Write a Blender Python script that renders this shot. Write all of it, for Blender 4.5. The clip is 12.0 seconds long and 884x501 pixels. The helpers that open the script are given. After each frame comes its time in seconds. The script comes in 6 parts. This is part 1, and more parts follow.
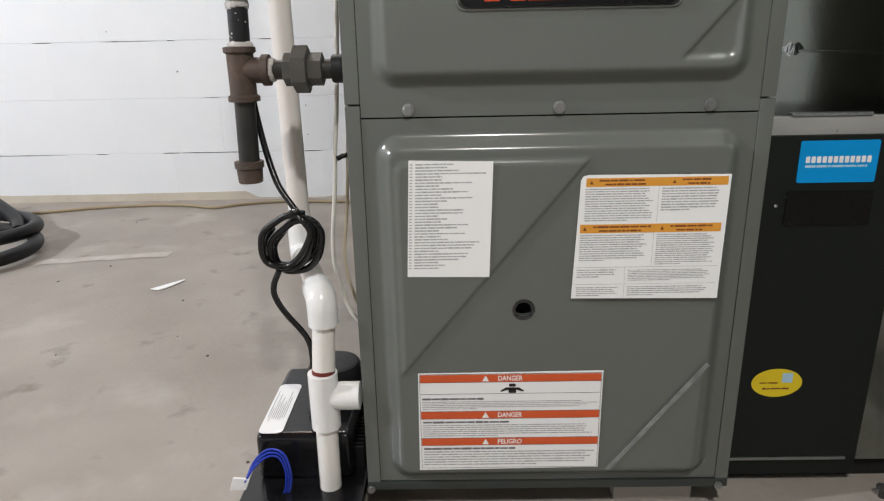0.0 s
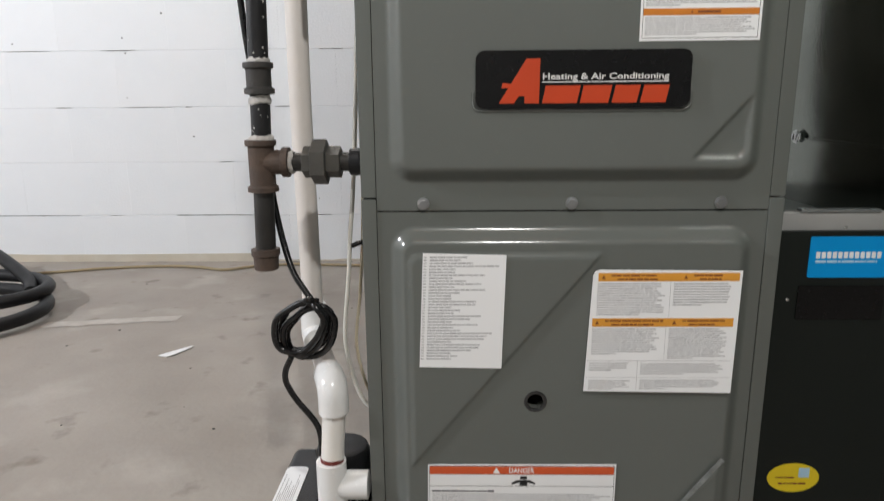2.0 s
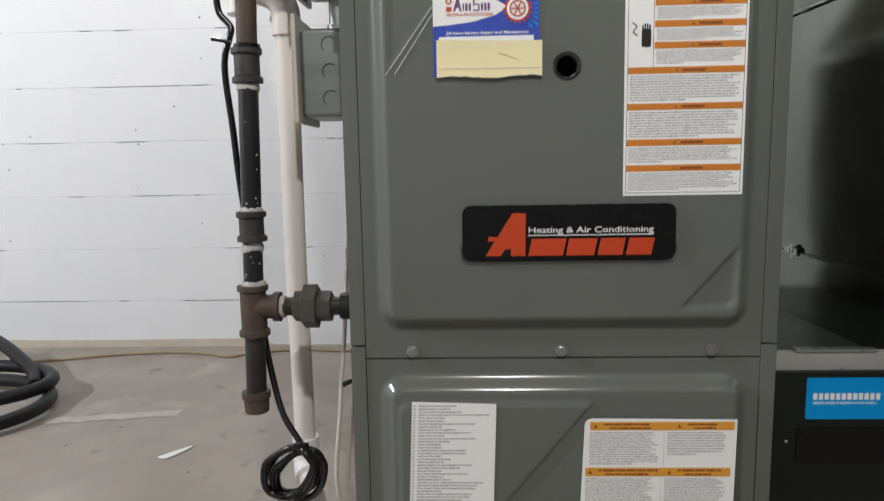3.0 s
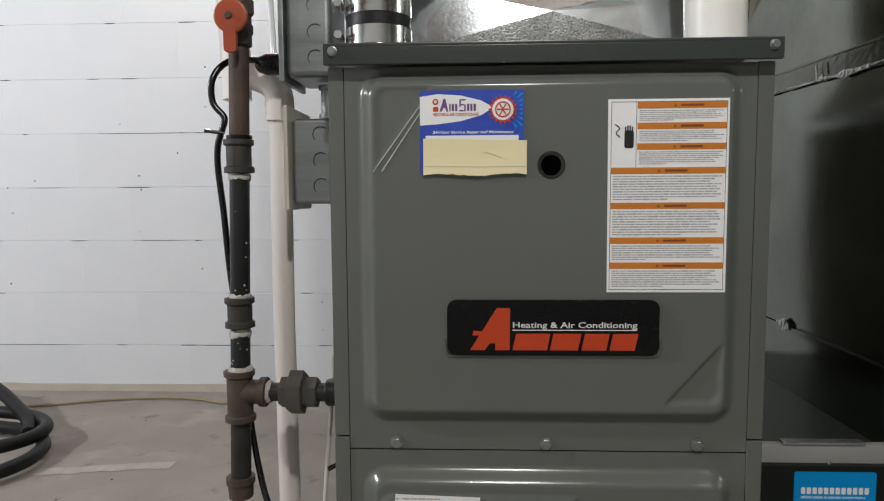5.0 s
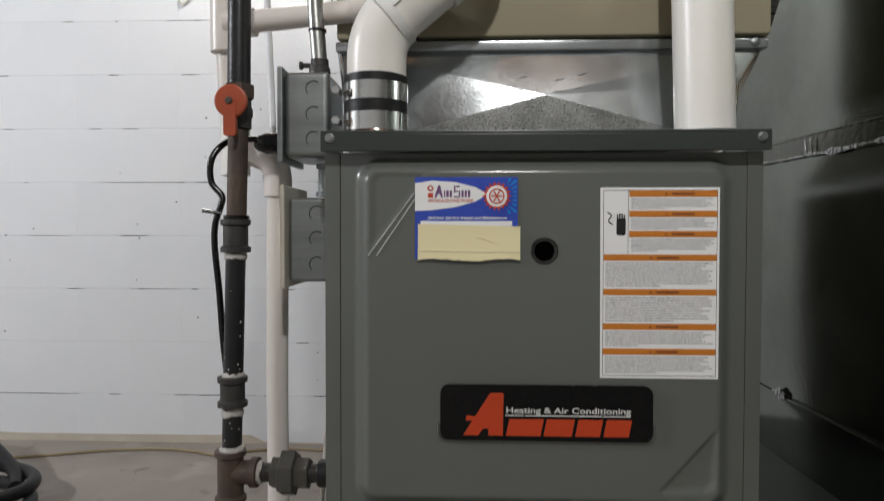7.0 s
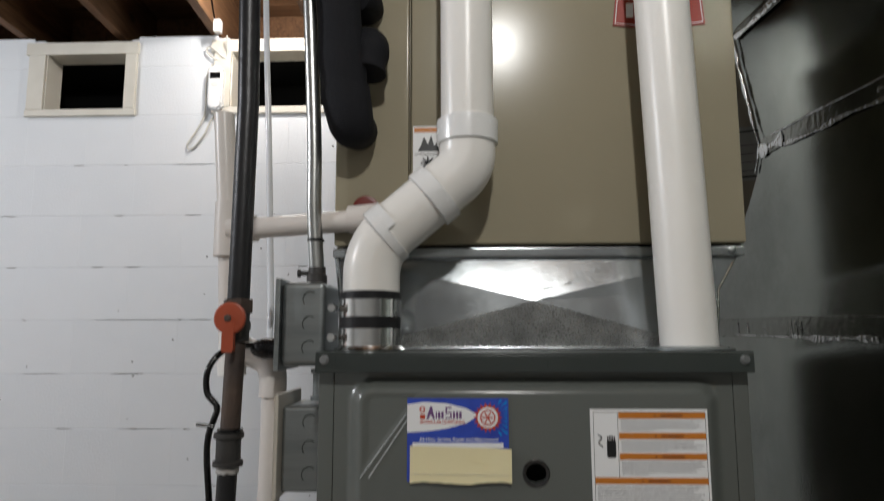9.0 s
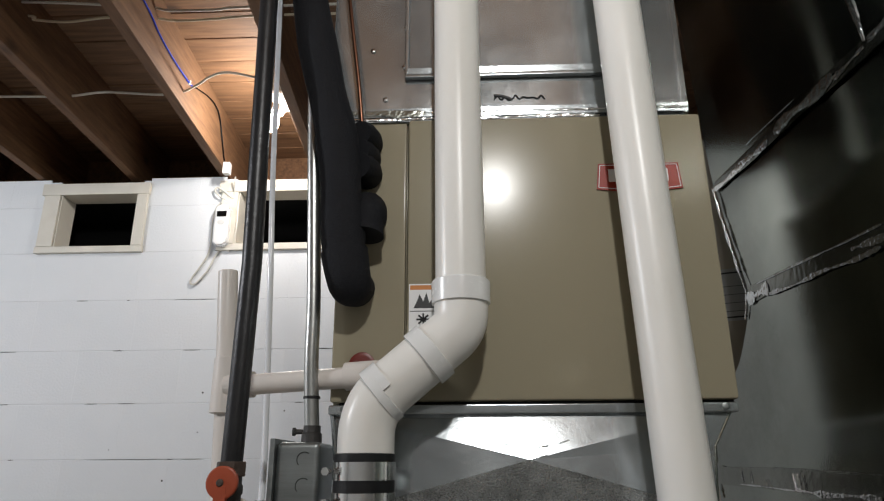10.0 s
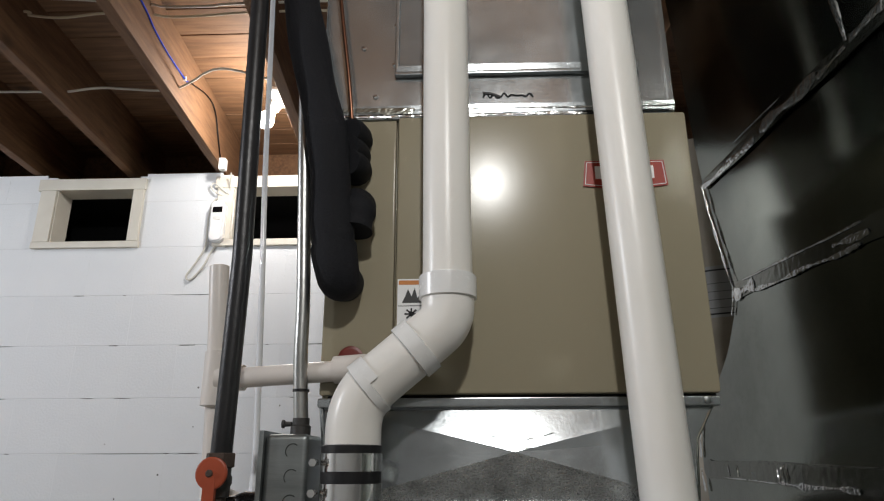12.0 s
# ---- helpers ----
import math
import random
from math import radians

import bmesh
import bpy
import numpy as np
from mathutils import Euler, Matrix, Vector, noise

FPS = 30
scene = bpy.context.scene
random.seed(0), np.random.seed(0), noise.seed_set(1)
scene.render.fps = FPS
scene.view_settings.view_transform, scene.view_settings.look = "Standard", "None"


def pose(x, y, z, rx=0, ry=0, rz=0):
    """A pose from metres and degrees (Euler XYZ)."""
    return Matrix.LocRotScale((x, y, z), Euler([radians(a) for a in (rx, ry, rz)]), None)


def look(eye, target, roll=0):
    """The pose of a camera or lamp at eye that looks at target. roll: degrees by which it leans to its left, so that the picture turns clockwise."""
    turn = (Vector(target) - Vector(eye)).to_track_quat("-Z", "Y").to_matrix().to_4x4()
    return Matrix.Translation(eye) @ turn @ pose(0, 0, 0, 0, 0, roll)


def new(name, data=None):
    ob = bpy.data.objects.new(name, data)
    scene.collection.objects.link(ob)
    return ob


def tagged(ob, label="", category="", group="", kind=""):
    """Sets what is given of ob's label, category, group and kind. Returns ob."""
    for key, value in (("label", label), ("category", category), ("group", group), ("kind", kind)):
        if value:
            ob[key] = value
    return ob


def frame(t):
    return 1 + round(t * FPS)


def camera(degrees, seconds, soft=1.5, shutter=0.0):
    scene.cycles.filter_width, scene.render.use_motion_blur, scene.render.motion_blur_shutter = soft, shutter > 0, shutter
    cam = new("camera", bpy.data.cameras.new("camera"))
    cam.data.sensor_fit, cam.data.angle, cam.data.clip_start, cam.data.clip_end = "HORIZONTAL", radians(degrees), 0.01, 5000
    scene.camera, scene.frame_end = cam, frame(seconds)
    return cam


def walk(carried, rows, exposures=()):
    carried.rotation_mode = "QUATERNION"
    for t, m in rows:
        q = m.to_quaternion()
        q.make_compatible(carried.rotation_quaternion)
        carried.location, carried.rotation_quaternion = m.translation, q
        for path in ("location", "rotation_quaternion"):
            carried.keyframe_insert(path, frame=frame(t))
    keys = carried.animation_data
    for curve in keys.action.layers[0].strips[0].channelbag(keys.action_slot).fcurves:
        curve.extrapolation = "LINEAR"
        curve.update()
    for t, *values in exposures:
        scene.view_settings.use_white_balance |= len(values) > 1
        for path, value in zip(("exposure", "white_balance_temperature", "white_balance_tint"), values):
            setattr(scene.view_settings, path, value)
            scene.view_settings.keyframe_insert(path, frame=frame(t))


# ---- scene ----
cam = camera(67.6, 12.0, soft=1.2, shutter=0.4)
PATH = [
    (0, (0.109, -0.684, 0.565), (0.079, 1.223, -0.037), -1.2),
    (0.5, (0.109, -0.686, 0.568), (0.071, 1.22, -0.036), -1.1),
    (1, (0.106, -0.691, 0.568), (0.062, 1.223, -0.011), -0.8),
    (1.5, (0.104, -0.686, 0.583), (0.056, 1.241, 0.051), -0.6),
    (2, (0.102, -0.68, 0.605), (0.055, 1.27, 0.162), -0.5),
    (2.5, (0.111, -0.669, 0.659), (0.05, 1.296, 0.293), -0.6),
    (3, (0.126, -0.665, 0.696), (0.047, 1.316, 0.432), -1.0),
    (3.5, (0.132, -0.663, 0.727), (0.055, 1.324, 0.517), -0.8),
    (3.7, (0.137, -0.663, 0.74), (0.053, 1.325, 0.542), -0.9),
    (5.5, (0.146, -0.664, 0.764), (0.058, 1.327, 0.595), -0.2),
    (6, (0.147, -0.666, 0.774), (0.062, 1.324, 0.592), -0.1),
    (6.5, (0.147, -0.665, 0.782), (0.067, 1.327, 0.627), 0.0),
    (7, (0.149, -0.665, 0.805), (0.067, 1.333, 0.752), 0.1),
    (7.2, (0.149, -0.666, 0.815), (0.069, 1.332, 0.824), 0.1),
    (8.8, (0.153, -0.682, 0.901), (0.084, 1.306, 1.103), 0.1),
    (9, (0.156, -0.689, 0.921), (0.082, 1.292, 1.187), -0.1),
    (9.5, (0.16, -0.706, 0.956), (0.088, 1.223, 1.476), -0.4),
    (10, (0.164, -0.72, 0.957), (0.094, 1.177, 1.585), -0.3),
    (10.5, (0.17, -0.723, 0.956), (0.099, 1.176, 1.581), -0.3),
    (11, (0.174, -0.726, 0.955), (0.105, 1.174, 1.576), -0.3),
    (11.5, (0.176, -0.728, 0.954), (0.11, 1.173, 1.572), -0.2),
    (12, (0.178, -0.731, 0.952), (0.113, 1.17, 1.57), -0.2),
]
EXPOSURES = [(0, 1.27), (2.5, 1.02), (3.5, 0.82), (6, 0.58), (7.2, 0.42), (9, 0.09), (10, 0.06), (12, 0.06)]
walk(cam, [(t, look(eye, target, roll)) for t, eye, target, roll in PATH], EXPOSURES)

# ---- world and lamps ----
world = bpy.data.worlds.new("basement_air")
scene.world = world
world.use_nodes = True
world.node_tree.nodes["Background"].inputs[0].default_value = (0.9, 0.95, 1.0, 1)
world.node_tree.nodes["Background"].inputs[1].default_value = 0.004


def bulb_lamp(name, at, watts, colour, radius):
    data = bpy.data.lights.new(name, "POINT")
    data.energy, data.color, data.shadow_soft_size = watts, colour, radius
    ob = new(name, data)
    ob.location = at
    return ob


BULB_A = (-0.545, 1.42, 2.171)
BULB_C = (-2.9, -0.6, 2.04)
BULB_B = (0.27, -1.20, 1.91)
bulb_lamp("bulb_light", BULB_A, 9, (1.0, 0.965, 0.93), 0.036)
bulb_lamp("bulb_light", BULB_B, 30, (0.985, 0.985, 0.965), 0.036)
bulb_lamp("bulb_light", BULB_C, 118, (0.888, 0.93, 1.0), 0.036)


# ---- materials ----
def material(name, base, rough=0.5, metal=0.0, second=None, scale=8.0, fine=180.0, bump=0.15, depth=0.002, mix=0.5, spread=0.08,
             stretch=(1, 1, 1), coat=0.0, per_object=0.0, spec=0.5):
    """Two scales of variation: large stains between two colours and a fine grain in roughness and relief."""
    m = bpy.data.materials.new(name)
    m.use_nodes = True
    nt = m.node_tree
    n, l = nt.nodes, nt.links
    b = n["Principled BSDF"]
    b.inputs["Metallic"].default_value = metal
    b.inputs["Coat Weight"].default_value = coat
    b.inputs["Specular IOR Level"].default_value = spec
    co = n.new("ShaderNodeTexCoord")
    mp = n.new("ShaderNodeMapping")
    mp.inputs["Scale"].default_value = stretch
    l.new(co.outputs["Object"], mp.inputs["Vector"])
    big = n.new("ShaderNodeTexNoise")
    big.inputs["Scale"].default_value, big.inputs["Detail"].default_value = scale, 6
    l.new(mp.outputs[0], big.inputs["Vector"])
    small = n.new("ShaderNodeTexNoise")
    small.inputs["Scale"].default_value, small.inputs["Detail"].default_value = fine, 3
    l.new(mp.outputs[0], small.inputs["Vector"])
    ramp = n.new("ShaderNodeValToRGB")
    ramp.color_ramp.elements[0].position, ramp.color_ramp.elements[1].position = 0.5 - mix / 2, 0.5 + mix / 2
    two = second or tuple(c * 0.88 for c in base)
    ramp.color_ramp.elements[0].color, ramp.color_ramp.elements[1].color = (*two, 1), (*base, 1)
    l.new(big.outputs["Fac"], ramp.inputs[0])
    colour = ramp.outputs[0]
    if per_object:
        info = n.new("ShaderNodeObjectInfo")
        hsv = n.new("ShaderNodeHueSaturation")
        mr = n.new("ShaderNodeMapRange")
        mr.inputs[3].default_value, mr.inputs[4].default_value = 1 - per_object, 1 + per_object
        l.new(info.outputs["Random"], mr.inputs[0])
        l.new(mr.outputs[0], hsv.inputs["Value"])
        l.new(colour, hsv.inputs["Color"])
        colour = hsv.outputs[0]
    l.new(colour, b.inputs["Base Color"])
    rr = n.new("ShaderNodeMapRange")
    rr.inputs[3].default_value, rr.inputs[4].default_value = max(rough - spread, 0.02), min(rough + spread, 1)
    l.new(small.outputs["Fac"], rr.inputs[0])
    l.new(rr.outputs[0], b.inputs["Roughness"])
    if bump:
        bp = n.new("ShaderNodeBump")
        bp.inputs["Strength"].default_value, bp.inputs["Distance"].default_value = bump, depth
        l.new(small.outputs["Fac"], bp.inputs["Height"])
        l.new(bp.outputs[0], b.inputs["Normal"])
    return m


def galvanised(name, base, rough=0.3, spangle=55.0, dull=0.10, stretch=(1, 1, 1), metal=1.0):
    """Zinc-coated sheet: faint crystal spangles, broad cloudy stains and fine scratches."""
    m = bpy.data.materials.new(name)
    m.use_nodes = True
    nt = m.node_tree
    n, l = nt.nodes, nt.links
    b = n["Principled BSDF"]
    b.inputs["Metallic"].default_value = metal
    co = n.new("ShaderNodeTexCoord")
    mp = n.new("ShaderNodeMapping")
    mp.inputs["Scale"].default_value = stretch
    l.new(co.outputs["Object"], mp.inputs["Vector"])
    v = n.new("ShaderNodeTexVoronoi")
    v.inputs["Scale"].default_value = spangle
    l.new(mp.outputs[0], v.inputs["Vector"])
    smear = n.new("ShaderNodeTexNoise")
    smear.inputs["Scale"].default_value, smear.inputs["Detail"].default_value = 5, 12
    smear.inputs["Roughness"].default_value = 0.62
    l.new(mp.outputs[0], smear.inputs["Vector"])
    bw = n.new("ShaderNodeRGBToBW")
    l.new(v.outputs["Color"], bw.inputs[0])
    mx = n.new("ShaderNodeMath")
    mx.operation = "MULTIPLY_ADD"
    mx.inputs[1].default_value = 0.07
    l.new(bw.outputs[0], mx.inputs[0])
    l.new(smear.outputs["Fac"], mx.inputs[2])
    ramp = n.new("ShaderNodeValToRGB")
    ramp.color_ramp.elements[0].position, ramp.color_ramp.elements[1].position = 0.34, 0.72
    ramp.color_ramp.elements[0].color = (*[c * 0.62 for c in base], 1)
    ramp.color_ramp.elements[1].color = (*base, 1)
    l.new(mx.outputs[0], ramp.inputs[0])
    l.new(ramp.outputs[0], b.inputs["Base Color"])
    mr = n.new("ShaderNodeMapRange")
    mr.inputs[1].default_value, mr.inputs[2].default_value = 0.3, 0.75
    mr.inputs[3].default_value, mr.inputs[4].default_value = rough - dull / 2, rough + dull
    l.new(mx.outputs[0], mr.inputs[0])
    l.new(mr.outputs[0], b.inputs["Roughness"])
    bp = n.new("ShaderNodeBump")
    bp.inputs["Strength"].default_value, bp.inputs["Distance"].default_value = 0.05, 0.003
    l.new(smear.outputs["Fac"], bp.inputs["Height"])
    grit = n.new("ShaderNodeTexNoise")
    grit.inputs["Scale"].default_value, grit.inputs["Detail"].default_value = 330, 4
    along = n.new("ShaderNodeMapping")
    along.inputs["Scale"].default_value = (0.75, 0.75, 1)
    l.new(mp.outputs[0], along.inputs["Vector"])
    l.new(along.outputs[0], grit.inputs["Vector"])
    fine = n.new("ShaderNodeBump")
    fine.inputs["Strength"].default_value, fine.inputs["Distance"].default_value = 0.07, 0.0012
    l.new(grit.outputs["Fac"], fine.inputs["Height"])
    l.new(bp.outputs[0], fine.inputs["Normal"])
    l.new(fine.outputs[0], b.inputs["Normal"])
    return m


def glowing(name, colour, strength):
    m = bpy.data.materials.new(name)
    m.use_nodes = True
    b = m.node_tree.nodes["Principled BSDF"]
    b.inputs["Base Color"].default_value = (*colour, 1)
    b.inputs["Emission Color"].default_value = (*colour, 1)
    b.inputs["Emission Strength"].default_value = strength
    return m


M_STEEL = material("grey_enamel", (0.124, 0.133, 0.123), 0.18, second=(0.117, 0.125, 0.116), scale=5, fine=420, bump=0.06, depth=0.0006, spread=0.05)
M_LIP = material("polished_enamel", (0.20, 0.21, 0.20), 0.12, 0.5, scale=30, fine=260, bump=0.5, depth=0.0012, coat=0.8)
M_CAP = material("dark_enamel", (0.038, 0.046, 0.042), 0.3, second=(0.028, 0.034, 0.032), scale=6, fine=380, bump=0.1, depth=0.0006, spread=0.06)
M_FILTER = material("charcoal_enamel", (0.011, 0.014, 0.012), 0.45, spec=0.2, second=(0.010, 0.0125, 0.011), scale=4, fine=300, bump=0.12, depth=0.0006)
M_BEIGE = material("beige_enamel", (0.325, 0.290, 0.205), 0.19, spec=0.22, second=(0.295, 0.262, 0.186), scale=3, fine=300, bump=0.05, depth=0.0005, spread=0.05)
M_TANK = material("tank_enamel", (0.34, 0.30, 0.24), 0.4, second=(0.30, 0.265, 0.21), scale=4, fine=200, bump=0.05)
M_LABEL_GREY = material("pale_grey_paint", (0.36, 0.36, 0.35), 0.5, second=(0.30, 0.30, 0.29), scale=9, fine=200, bump=0.04)
M_ZINC = galvanised("zinc_sheet", (0.53, 0.565, 0.58), 0.17, 320, metal=0.8)
M_ZINC_DULL = galvanised("weathered_zinc_sheet", (0.32, 0.345, 0.31), 0.115, 160, 0.05)
M_ZINC_SPECKLED = material("speckled_zinc_sheet", (0.50, 0.51, 0.50), 0.28, 0.95, second=(0.20, 0.205, 0.20), scale=26, fine=420, bump=0.30, depth=0.0012, spread=0.14, stretch=(0.8, 1, 1.1), mix=0.4)
M_TAPE_DULL = galvanised("aged_tape", (0.27, 0.28, 0.25), 0.20, 120)
M_BOX = galvanised("zinc_box", (0.34, 0.365, 0.365), 0.40, 200, 0.1, (0.5, 1, 6), 0.85)
M_FOIL = material("foil_tape", (0.82, 0.83, 0.83), 0.2, 1.0, second=(0.6, 0.62, 0.62), scale=30, fine=90, bump=0.5, depth=0.003, spread=0.1)
M_SCREW = material("zinc_screw", (0.36, 0.37, 0.375), 0.32, 0.9, scale=60, fine=300, bump=0.1)
M_UNION = material("grey_iron", (0.105, 0.102, 0.092), 0.5, 0.35, second=(0.062, 0.058, 0.052), scale=30, fine=330, bump=0.4, depth=0.001)
M_LEG = material("worn_black_iron", (0.042, 0.039, 0.036), 0.5, 0.3, second=(0.022, 0.021, 0.020), scale=26, fine=260, bump=0.4, depth=0.001)
M_CHROME = material("bright_steel", (0.78, 0.78, 0.77), 0.14, 1.0, scale=20, fine=300, bump=0.03, spread=0.05)
M_EMT = material("conduit_steel", (0.50, 0.51, 0.50), 0.34, 1.0, second=(0.36, 0.36, 0.34), scale=18, fine=220, bump=0.08)
M_PVC = material("white_pvc", (0.84, 0.82, 0.785), 0.32, spec=0.4, second=(0.77, 0.75, 0.705), scale=6, fine=150, bump=0.015, spread=0.05)
M_PVC_DRAIN = material("drain_pvc", (0.72, 0.68, 0.64), 0.33, second=(0.66, 0.61, 0.57), scale=9, fine=150, bump=0.05)
M_PVC_BRIGHT = material("fitting_pvc", (0.82, 0.82, 0.81), 0.25, scale=6, fine=150, bump=0.03)
M_IRON = material("black_iron", (0.022, 0.022, 0.024), 0.38, 0.2, second=(0.012, 0.012, 0.013), scale=26, fine=260, bump=0.4, depth=0.001)
M_FITTING = material("malleable_iron", (0.066, 0.063, 0.060), 0.55, 0.35, second=(0.036, 0.034, 0.032), scale=30, fine=330, bump=0.5, depth=0.0012)
M_RUST = material("rusty_iron", (0.11, 0.075, 0.055), 0.62, 0.3, second=(0.055, 0.042, 0.037), scale=28, fine=330, bump=0.6, depth=0.0014)
M_DOPE = material("pipe_dope", (0.62, 0.6, 0.57), 0.6, second=(0.4, 0.38, 0.36), scale=60, fine=300, bump=0.7, depth=0.002)
M_ORANGE = material("red_oxide_paint", (0.42, 0.075, 0.028), 0.42, second=(0.30, 0.055, 0.022), scale=22, fine=250, bump=0.3, depth=0.001)
M_RUBBER = material("black_rubber", (0.008, 0.008, 0.009), 0.45, spec=0.3, second=(0.014, 0.014, 0.015), scale=12, fine=220, bump=0.15)
M_GROMMET = material("glossy_grommet", (0.02, 0.02, 0.02), 0.10, scale=40, fine=160, bump=0.6, depth=0.002, coat=0.6)
M_CORD = material("black_cord", (0.004, 0.004, 0.0045), 0.25, scale=20, fine=250, bump=0.08)
M_FOAM = material("black_foam", (0.006, 0.0065, 0.009), 0.8, spec=0.25, second=(0.010, 0.0105, 0.013), scale=14, fine=420, bump=0.5, depth=0.002)
M_PUMP = material("black_plastic", (0.006, 0.006, 0.007), 0.2, spec=0.4, scale=15, fine=350, bump=0.1)
M_PAPER = material("label_paper", (0.85, 0.855, 0.86), 0.42, second=(0.82, 0.825, 0.83), scale=7, fine=150, bump=0.02)
M_OFFWHITE = material("offwhite_plastic", (0.62, 0.58, 0.50), 0.4, scale=9, fine=200, bump=0.04)
M_NOTE = material("yellow_paper", (0.80, 0.72, 0.44), 0.65, second=(0.77, 0.69, 0.42), scale=12, fine=200, bump=0.05)
M_INK = material("grey_print", (0.50, 0.50, 0.505), 0.5, second=(0.30, 0.30, 0.31), scale=300, fine=500, bump=0)
M_TITLE_INK = material("dark_grey_print", (0.20, 0.20, 0.21), 0.5, second=(0.12, 0.12, 0.13), scale=200, fine=400, bump=0)
M_BLACK_INK = material("black_print", (0.012, 0.012, 0.013), 0.4, scale=60, fine=300, bump=0)
M_RED_BAND = material("red_print", (0.66, 0.10, 0.025), 0.42, scale=8, fine=100, bump=0)
M_ORANGE_BAND = material("orange_print", (0.60, 0.20, 0.022), 0.42, scale=8, fine=100, bump=0)
M_ORANGE_LIGHT = material("light_orange_print", (0.74, 0.33, 0.04), 0.42, scale=8, fine=100, bump=0)
M_BROWN_INK = material("brown_print", (0.22, 0.06, 0.012), 0.5, scale=60, fine=300, bump=0)
M_BLUE = material("sky_blue_print", (0.002, 0.30, 0.72), 0.5, spec=0.15, scale=5, fine=100, bump=0)
M_PALE_BLUE = material("pale_blue_print", (0.45, 0.68, 0.85), 0.35, scale=5, fine=100, bump=0)
M_MARK = material("purple_print", (0.16, 0.07, 0.20), 0.4, scale=8, fine=100, bump=0)
M_NAVY = material("royal_blue_print", (0.022, 0.05, 0.36), 0.35, second=(0.035, 0.085, 0.50), scale=45, fine=100, bump=0)
M_YELLOW = material("yellow_print", (0.82, 0.62, 0.015), 0.4, scale=8, fine=100, bump=0)
M_BADGE = material("badge_black", (0.004, 0.004, 0.0045), 0.25, spec=0.3, scale=8, fine=200, bump=0)
M_PLATE_RED = material("plate_red", (0.33, 0.028, 0.014), 0.35, second=(0.29, 0.024, 0.012), scale=12, fine=200, bump=0.02)
M_BADGE_RED = material("badge_red", (0.55, 0.055, 0.012), 0.35, scale=8, fine=200, bump=0)
M_SILVER = material("silver_print", (0.78, 0.78, 0.76), 0.35, 0.1, scale=40, fine=200, bump=0)
# near black: colours recesses and gaps as if unlit; also the tank's feet
M_DARK = material("shade_black", (0.004, 0.004, 0.004), 0.9, scale=8, fine=100, bump=0)
M_BLOCK = material("white_painted_block", (0.80, 0.82, 0.84), 0.55, second=(0.76, 0.785, 0.81), scale=5, fine=120, bump=0.35, depth=0.003, per_object=0.012)
M_MORTAR = material("painted_mortar", (0.74, 0.76, 0.78), 0.7, second=(0.66, 0.68, 0.70), scale=9, fine=150, bump=0.5, depth=0.003)
M_CRACK = material("bare_joint", (0.10, 0.095, 0.09), 0.9, scale=60, fine=200, bump=0.3)
M_BASE = material("bare_block_base", (0.50, 0.45, 0.36), 0.8, second=(0.60, 0.555, 0.47), scale=12, fine=150, bump=0.5, depth=0.003)
M_TRIM = material("old_white_trim", (0.73, 0.70, 0.62), 0.5, second=(0.64, 0.60, 0.52), scale=10, fine=120, bump=0.15)


def timber(name, light, dark, stretch, per_object):
    """Rough framing lumber: long grain, darker streaks and scattered round knots."""
    m = material(name, light, 0.7, second=dark, scale=9, fine=60, bump=0.35, depth=0.002, stretch=stretch, mix=0.6, per_object=per_object)
    nt = m.node_tree
    n, l = nt.nodes, nt.links
    b = n["Principled BSDF"]
    ground = b.inputs["Base Color"].links[0].from_socket
    co = n.new("ShaderNodeTexCoord")
    mp = n.new("ShaderNodeMapping")
    mp.inputs["Scale"].default_value = tuple(0.55 if v < 1 else 1.0 for v in stretch)
    l.new(co.outputs["Object"], mp.inputs["Vector"])
    knots = n.new("ShaderNodeTexVoronoi")
    knots.inputs["Scale"].default_value = 6.5
    l.new(mp.outputs[0], knots.inputs["Vector"])
    r = n.new("ShaderNodeValToRGB")
    r.color_ramp.elements[0].position, r.color_ramp.elements[1].position = 0.07, 0.16
    r.color_ramp.elements[0].color, r.color_ramp.elements[1].color = (0.85, 0.85, 0.85, 1), (0, 0, 0, 1)
    l.new(knots.outputs["Distance"], r.inputs[0])
    mx = n.new("ShaderNodeMixRGB")
    mx.inputs[2].default_value = (*[c * 0.45 for c in dark], 1)
    l.new(r.outputs[0], mx.inputs[0])
    l.new(ground, mx.inputs[1])
    streak = n.new("ShaderNodeTexNoise")
    streak.inputs["Scale"].default_value, streak.inputs["Detail"].default_value = 3.0, 5
    wide = n.new("ShaderNodeMapping")
    wide.inputs["Scale"].default_value = stretch
    l.new(co.outputs["Object"], wide.inputs["Vector"])
    l.new(wide.outputs[0], streak.inputs["Vector"])
    r2 = n.new("ShaderNodeValToRGB")
    r2.color_ramp.elements[0].position, r2.color_ramp.elements[1].position = 0.55, 0.70
    r2.color_ramp.elements[1].color = (0.6, 0.6, 0.6, 1)
    l.new(streak.outputs["Fac"], r2.inputs[0])
    mx2 = n.new("ShaderNodeMixRGB")
    mx2.inputs[2].default_value = (*dark, 1)
    l.new(r2.outputs[0], mx2.inputs[0])
    l.new(mx.outputs[0], mx2.inputs[1])
    l.new(mx2.outputs[0], b.inputs["Base Color"])
    return m


